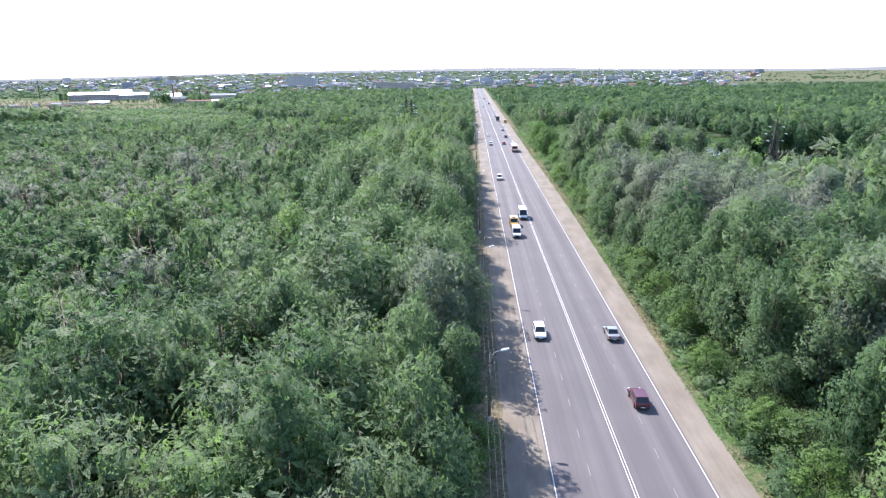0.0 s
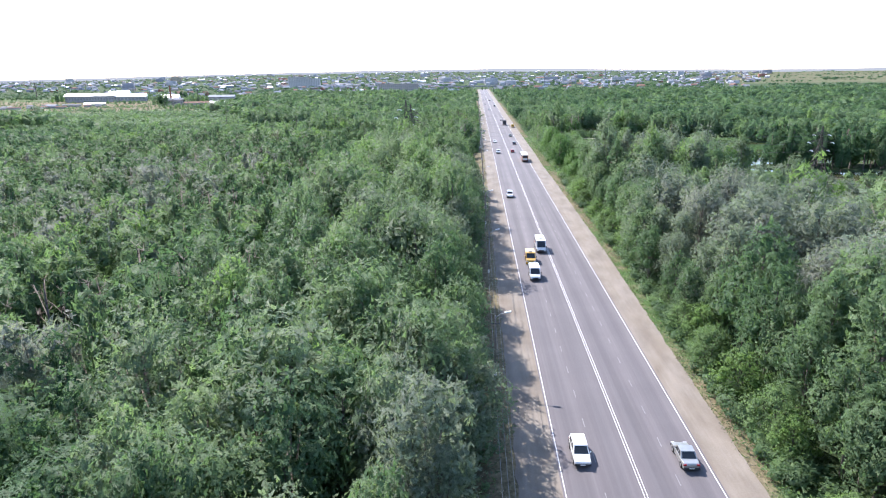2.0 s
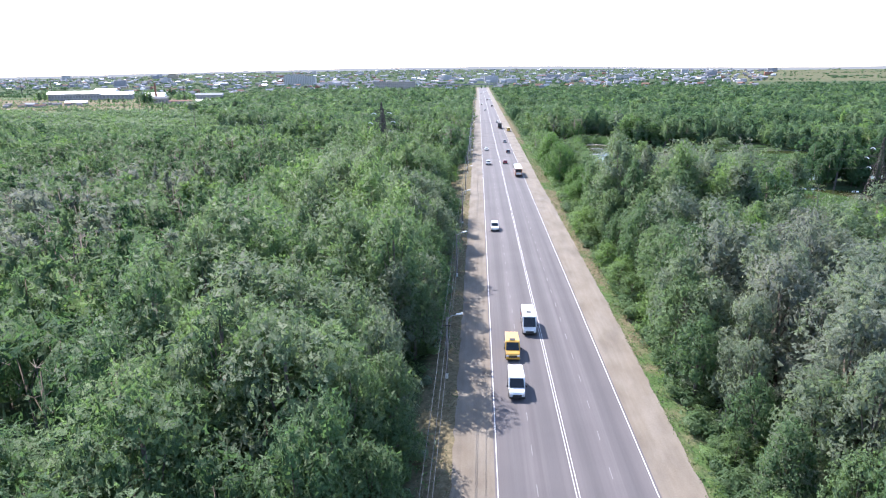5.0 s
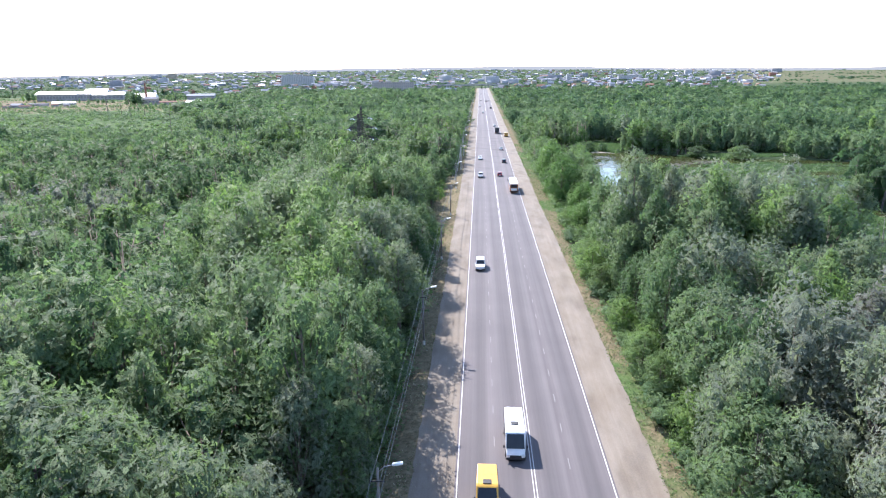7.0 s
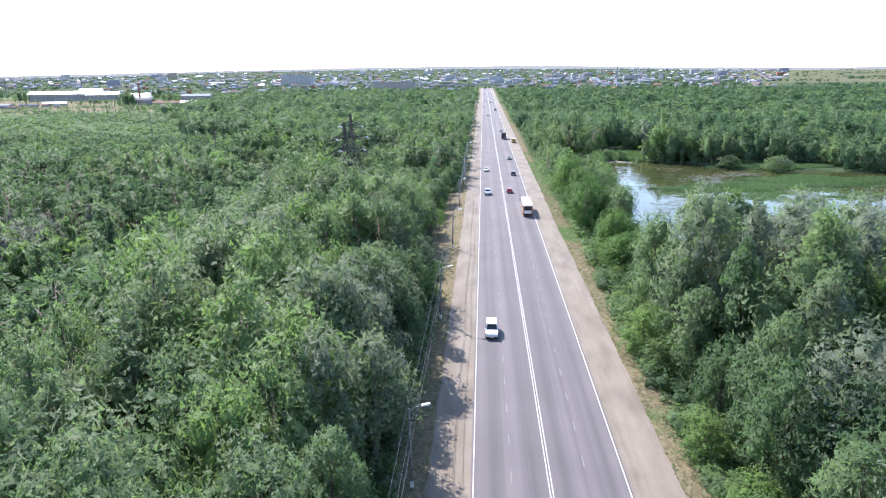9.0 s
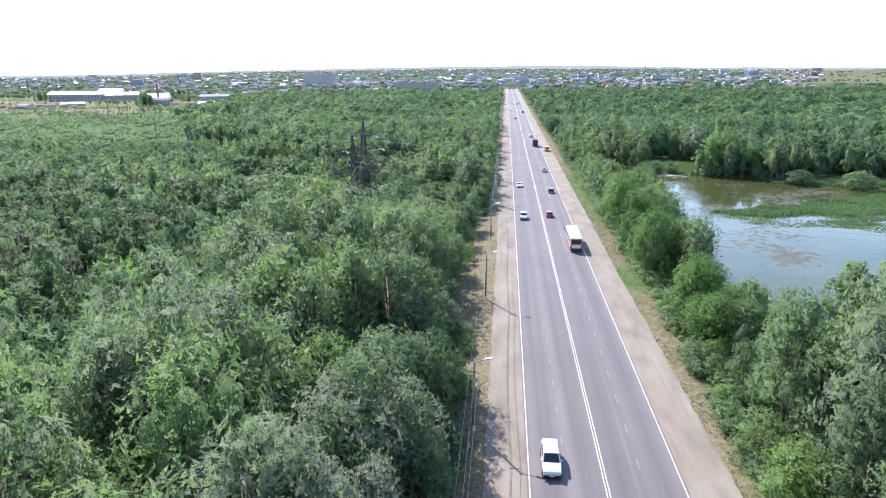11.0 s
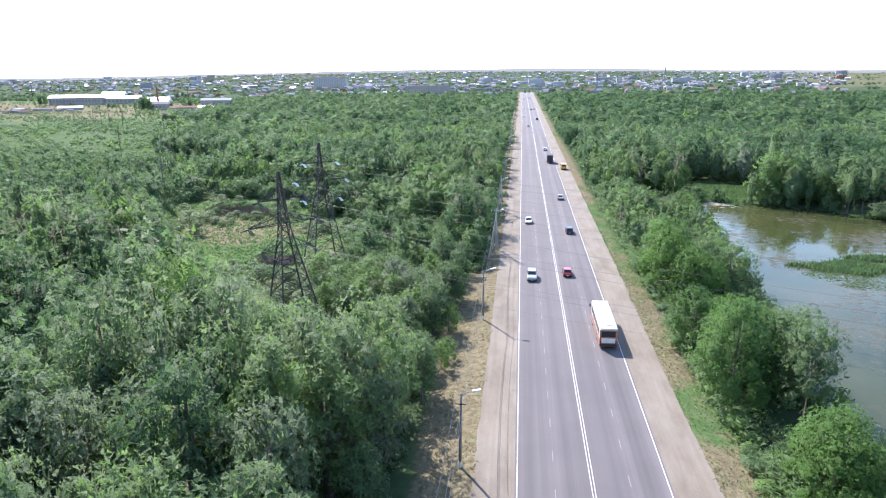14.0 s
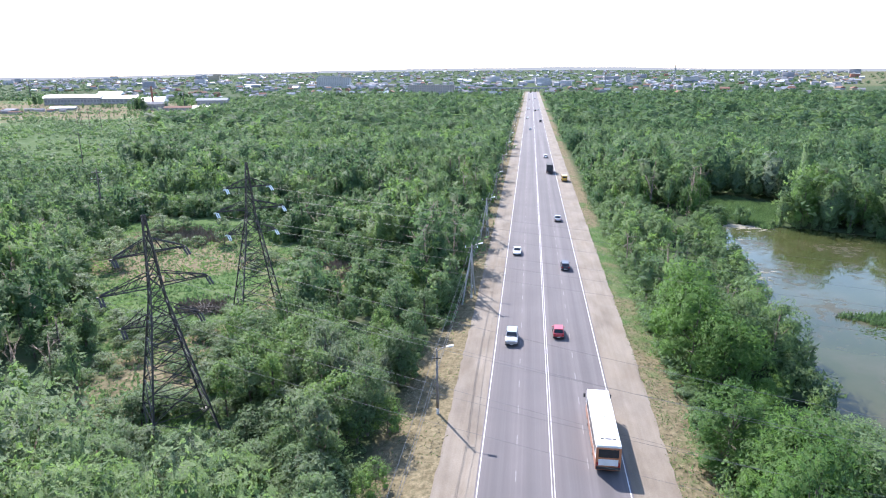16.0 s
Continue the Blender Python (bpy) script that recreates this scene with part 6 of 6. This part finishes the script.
xs, ys = [], []
for e in ((72, 351, 20, 9), (96, 350, 24, 15), (108, 371, 22, 11), (140, 372, 22, 14)):
    n = int(e[2] * e[3] * 17)
    a, r = TOWN.uniform(0, 6.283, n), np.sqrt(TOWN.uniform(0, 1, n))
    xs.append(e[0] + np.cos(a) * r * e[2] * (1 + 0.2 * np.sin(a * 5)))
    ys.append(e[1] + np.sin(a) * r * e[3] * (1 + 0.2 * np.cos(a * 4)))
xs, ys = np.concatenate(xs), np.concatenate(ys)
ok = wave(xs, ys * 2.0, 5.0, 2.0) + TOWN.normal(0, 0.15, len(xs)) > -0.2
xs, ys = xs[ok], ys[ok]
blades("pond_weed", "low green weed mats on the pond surface", xs, ys, np.full(len(xs), -2.01), 0.12, 0.95, LEAF, np.clip(TOWN.normal(0.30, 0.06, len(xs)), 0, 0.5), 2)

n = 13000
u, x = TOWN.uniform(0, 6.283, n), np.sqrt(TOWN.uniform(0, 1, n))
x, y = 90 + 19 * x * np.cos(u), 262 + 33 * x * np.sin(u)
ok = wave(x, y, 6.0, 2.0) > -0.55
x, y = x[ok], y[ok]
blades("marsh_grass", "bright green marsh grass and weed on the water", x, y, np.full(len(x), -2.02), 0.3, 0.75, LEAF, np.clip(TOWN.normal(0.42, 0.05, len(x)), 0, 0.55), 3)

n = 12000
x, y = TOWN.uniform(-125, -30, n), TOWN.uniform(300, 412, n)
ok = side_of(CLEARING, x, y) < 2
x, y = x[ok], y[ok]
blades("meadow_grass", "rough green meadow grass in the clearing", x, y, ground_z(x, y), 0.5, 0.8, LEAF, np.clip(0.33 + 0.2 * wave(x, y, 5.0) + TOWN.normal(0, 0.1, len(x)), 0, 0.62), 2)

n = 800
u = TOWN.uniform(0, 1, n)
x = np.where(u < 0.6, TOWN.normal(50, 6, n), TOWN.normal(41.5, 2.5, n))
y = np.where(u < 0.6, TOWN.normal(428, 2.2, n), TOWN.uniform(375, 425, n))
ok = side_of(POND, x, y) < -0.5
x, y = x[ok], y[ok]
V = []
for px_, py_ in zip(x, y):
    s = TOWN.uniform(0.25, 1.3)
    c = np.array([px_, py_, -1.985])
    V += [c + (-s, -0.12, 0), c + (s, -0.16 + TOWN.uniform(-.1, .1), 0), c + (TOWN.uniform(-0.2, 0.2), 0.3, 0.03)]
me = tri_mesh("floating_litter", np.array(V), np.arange(len(V)).reshape(-1, 3), [DEBRIS])
tagged(new("floating_litter", me), "pale mats of dead reed floating on the pond", "debris", kind="stuff")

# rounded willow bushes on the far bank
dome = tree(720, "bush", 0.62, 1500, 0.42, 13, "round_bush", "round grey-green willow bush on the pond bank", "pond bushes")
dome.matrix_basis = pose(94, 407.5, -2.2) @ Matrix.Diagonal((1.15, 1.15, 0.56, 1))
for bx, by, w, s in ((109.5, 399.5, 1.35, 0.66), (148, 400, 0.8, 0.45)):
    o = dome
    kept = o.scale.copy()
    o.scale = (1, 1, 1)
    c = copy_thing(o, pose(bx, by, -2.3, 0, 0, bx) @ Matrix.Diagonal((w, w, s, 1)))
    o.scale = kept
    tagged(c, "round grey-green willow bush on the pond bank", "bush", "pond bushes")

# tall broad trees standing close to the water
for bx, by, s, w in ((69, 427, 12.0, 1.0), (76, 429, 13.5, 1.15), (83, 424, 11.0, 1.1), (73, 434, 14.0, 1.2), (90, 426, 10.0, 1.0), (42, 437, 9.0, 1.1), (47, 444, 10.0, 1.1)):
    o = models[10 if s > 11 else 9]
    kept = o.scale.copy()
    o.scale = (1, 1, 1)
    c = copy_thing(o, pose(bx, by, float(ground_z(bx, by)) - 0.1, 0, 0, bx * 31) @ Matrix.Diagonal((s / 10 * w, s / 10 * w, s / 10, 1)))
    o.scale = kept
    tagged(c, "tall dense green tree close to the pond", "tree", "pond trees")

# pale dead trees on the marsh edge
dead = tree(700, "bare", 0.9, 0, 0.3, 8, "dead_tree", "bare bleached dead tree on the marsh edge", "dead trees")
dead.matrix_basis = pose(61, 236, -1.6) @ Matrix.Diagonal((1.2, 1.2, 1.25, 1))
for bx, by, s, r in ((66, 231, 1.1, 40), (57, 228, 1.2, 100), (71, 229, 1.3, 170), (63, 222, 1.15, 220), (52, 236, 1.0, 300), (46, 209, 1.1, 20), (-28, 193, 1.5, 60), (-24, 190, 1.25, 200), (-37, 118, 1.35, 80), (-46, 171, 1.3, 10), (-66, 96, 1.1, 200), (-88, 150, 1.1, 330)):
    kept = dead.scale.copy()
    dead.scale = (1, 1, 1)
    copy_thing(dead, pose(bx, by, -1.6, 3, 2, r) @ Matrix.Diagonal((s, s, s * 1.05, 1)))
    dead.scale = kept

# brown dead stalks on the clearing ground
STALK = speckled("dead_stalk", (0.205, 0.160, 0.122), 0.95, 0, 0.4, 1.2)
xs, ys = [], []
for ex, ey, er in ((-87, 399, 7.0), (-95, 404, 5.0), (-42, 379, 4.0), (-38, 371, 3.0), (-60, 351, 4.0)):
    n = int(er * er * 30)
    xs.append(TOWN.normal(ex, er * 0.7, n))
    ys.append(TOWN.normal(ey, er * 0.5, n))
xs, ys = np.concatenate(xs), np.concatenate(ys)
blades("dead_stalks", "patches of brown dead stalks in the clearing", xs, ys, ground_z(xs, ys), 0.7, 0.35, STALK, np.zeros(len(xs)), 2)

# heap of dark dead branches beside the pylon
HEAP, LONE = (-59.0, 349.0), (-17.3, 303.0)
heap = np.random.default_rng(77)
pieces = []
for k in range(90):
    a, r = heap.uniform(0, 6.283), abs(heap.normal(0, 1))
    c = np.array([HEAP[0] + math.cos(a) * r * 2.2, HEAP[1] + math.sin(a) * r * 1.4, 0.0])
    c[2] = float(ground_z(c[0], c[1])) + max(0.1, 1.1 - 0.5 * r) * heap.uniform(0.3, 1.0)
    d = heap.normal(0, 1, 3) * np.array([1.3, 0.9, 0.35])
    pieces.append(stick(c - d, c + d, 0.07, 0.03, 4))
v, t = joined(pieces)
tagged(new("brush_heap", tri_mesh("brush_heap", v, t, [BARK])), "heap of dark dead branches on the clearing ground", "branches", kind="stuff")

# a bright young bush by the lamp
o = models[7]
kept = o.scale.copy()
o.scale = (1, 1, 1)
c = copy_thing(o, pose(LONE[0], LONE[1], float(ground_z(*LONE)) - 0.1, 0, 0, 40) @ Matrix.Diagonal((0.42, 0.42, 0.36, 1)))
o.scale = kept
tagged(c, "bright yellow-green young bush on the verge", "bush", "roadside trees")
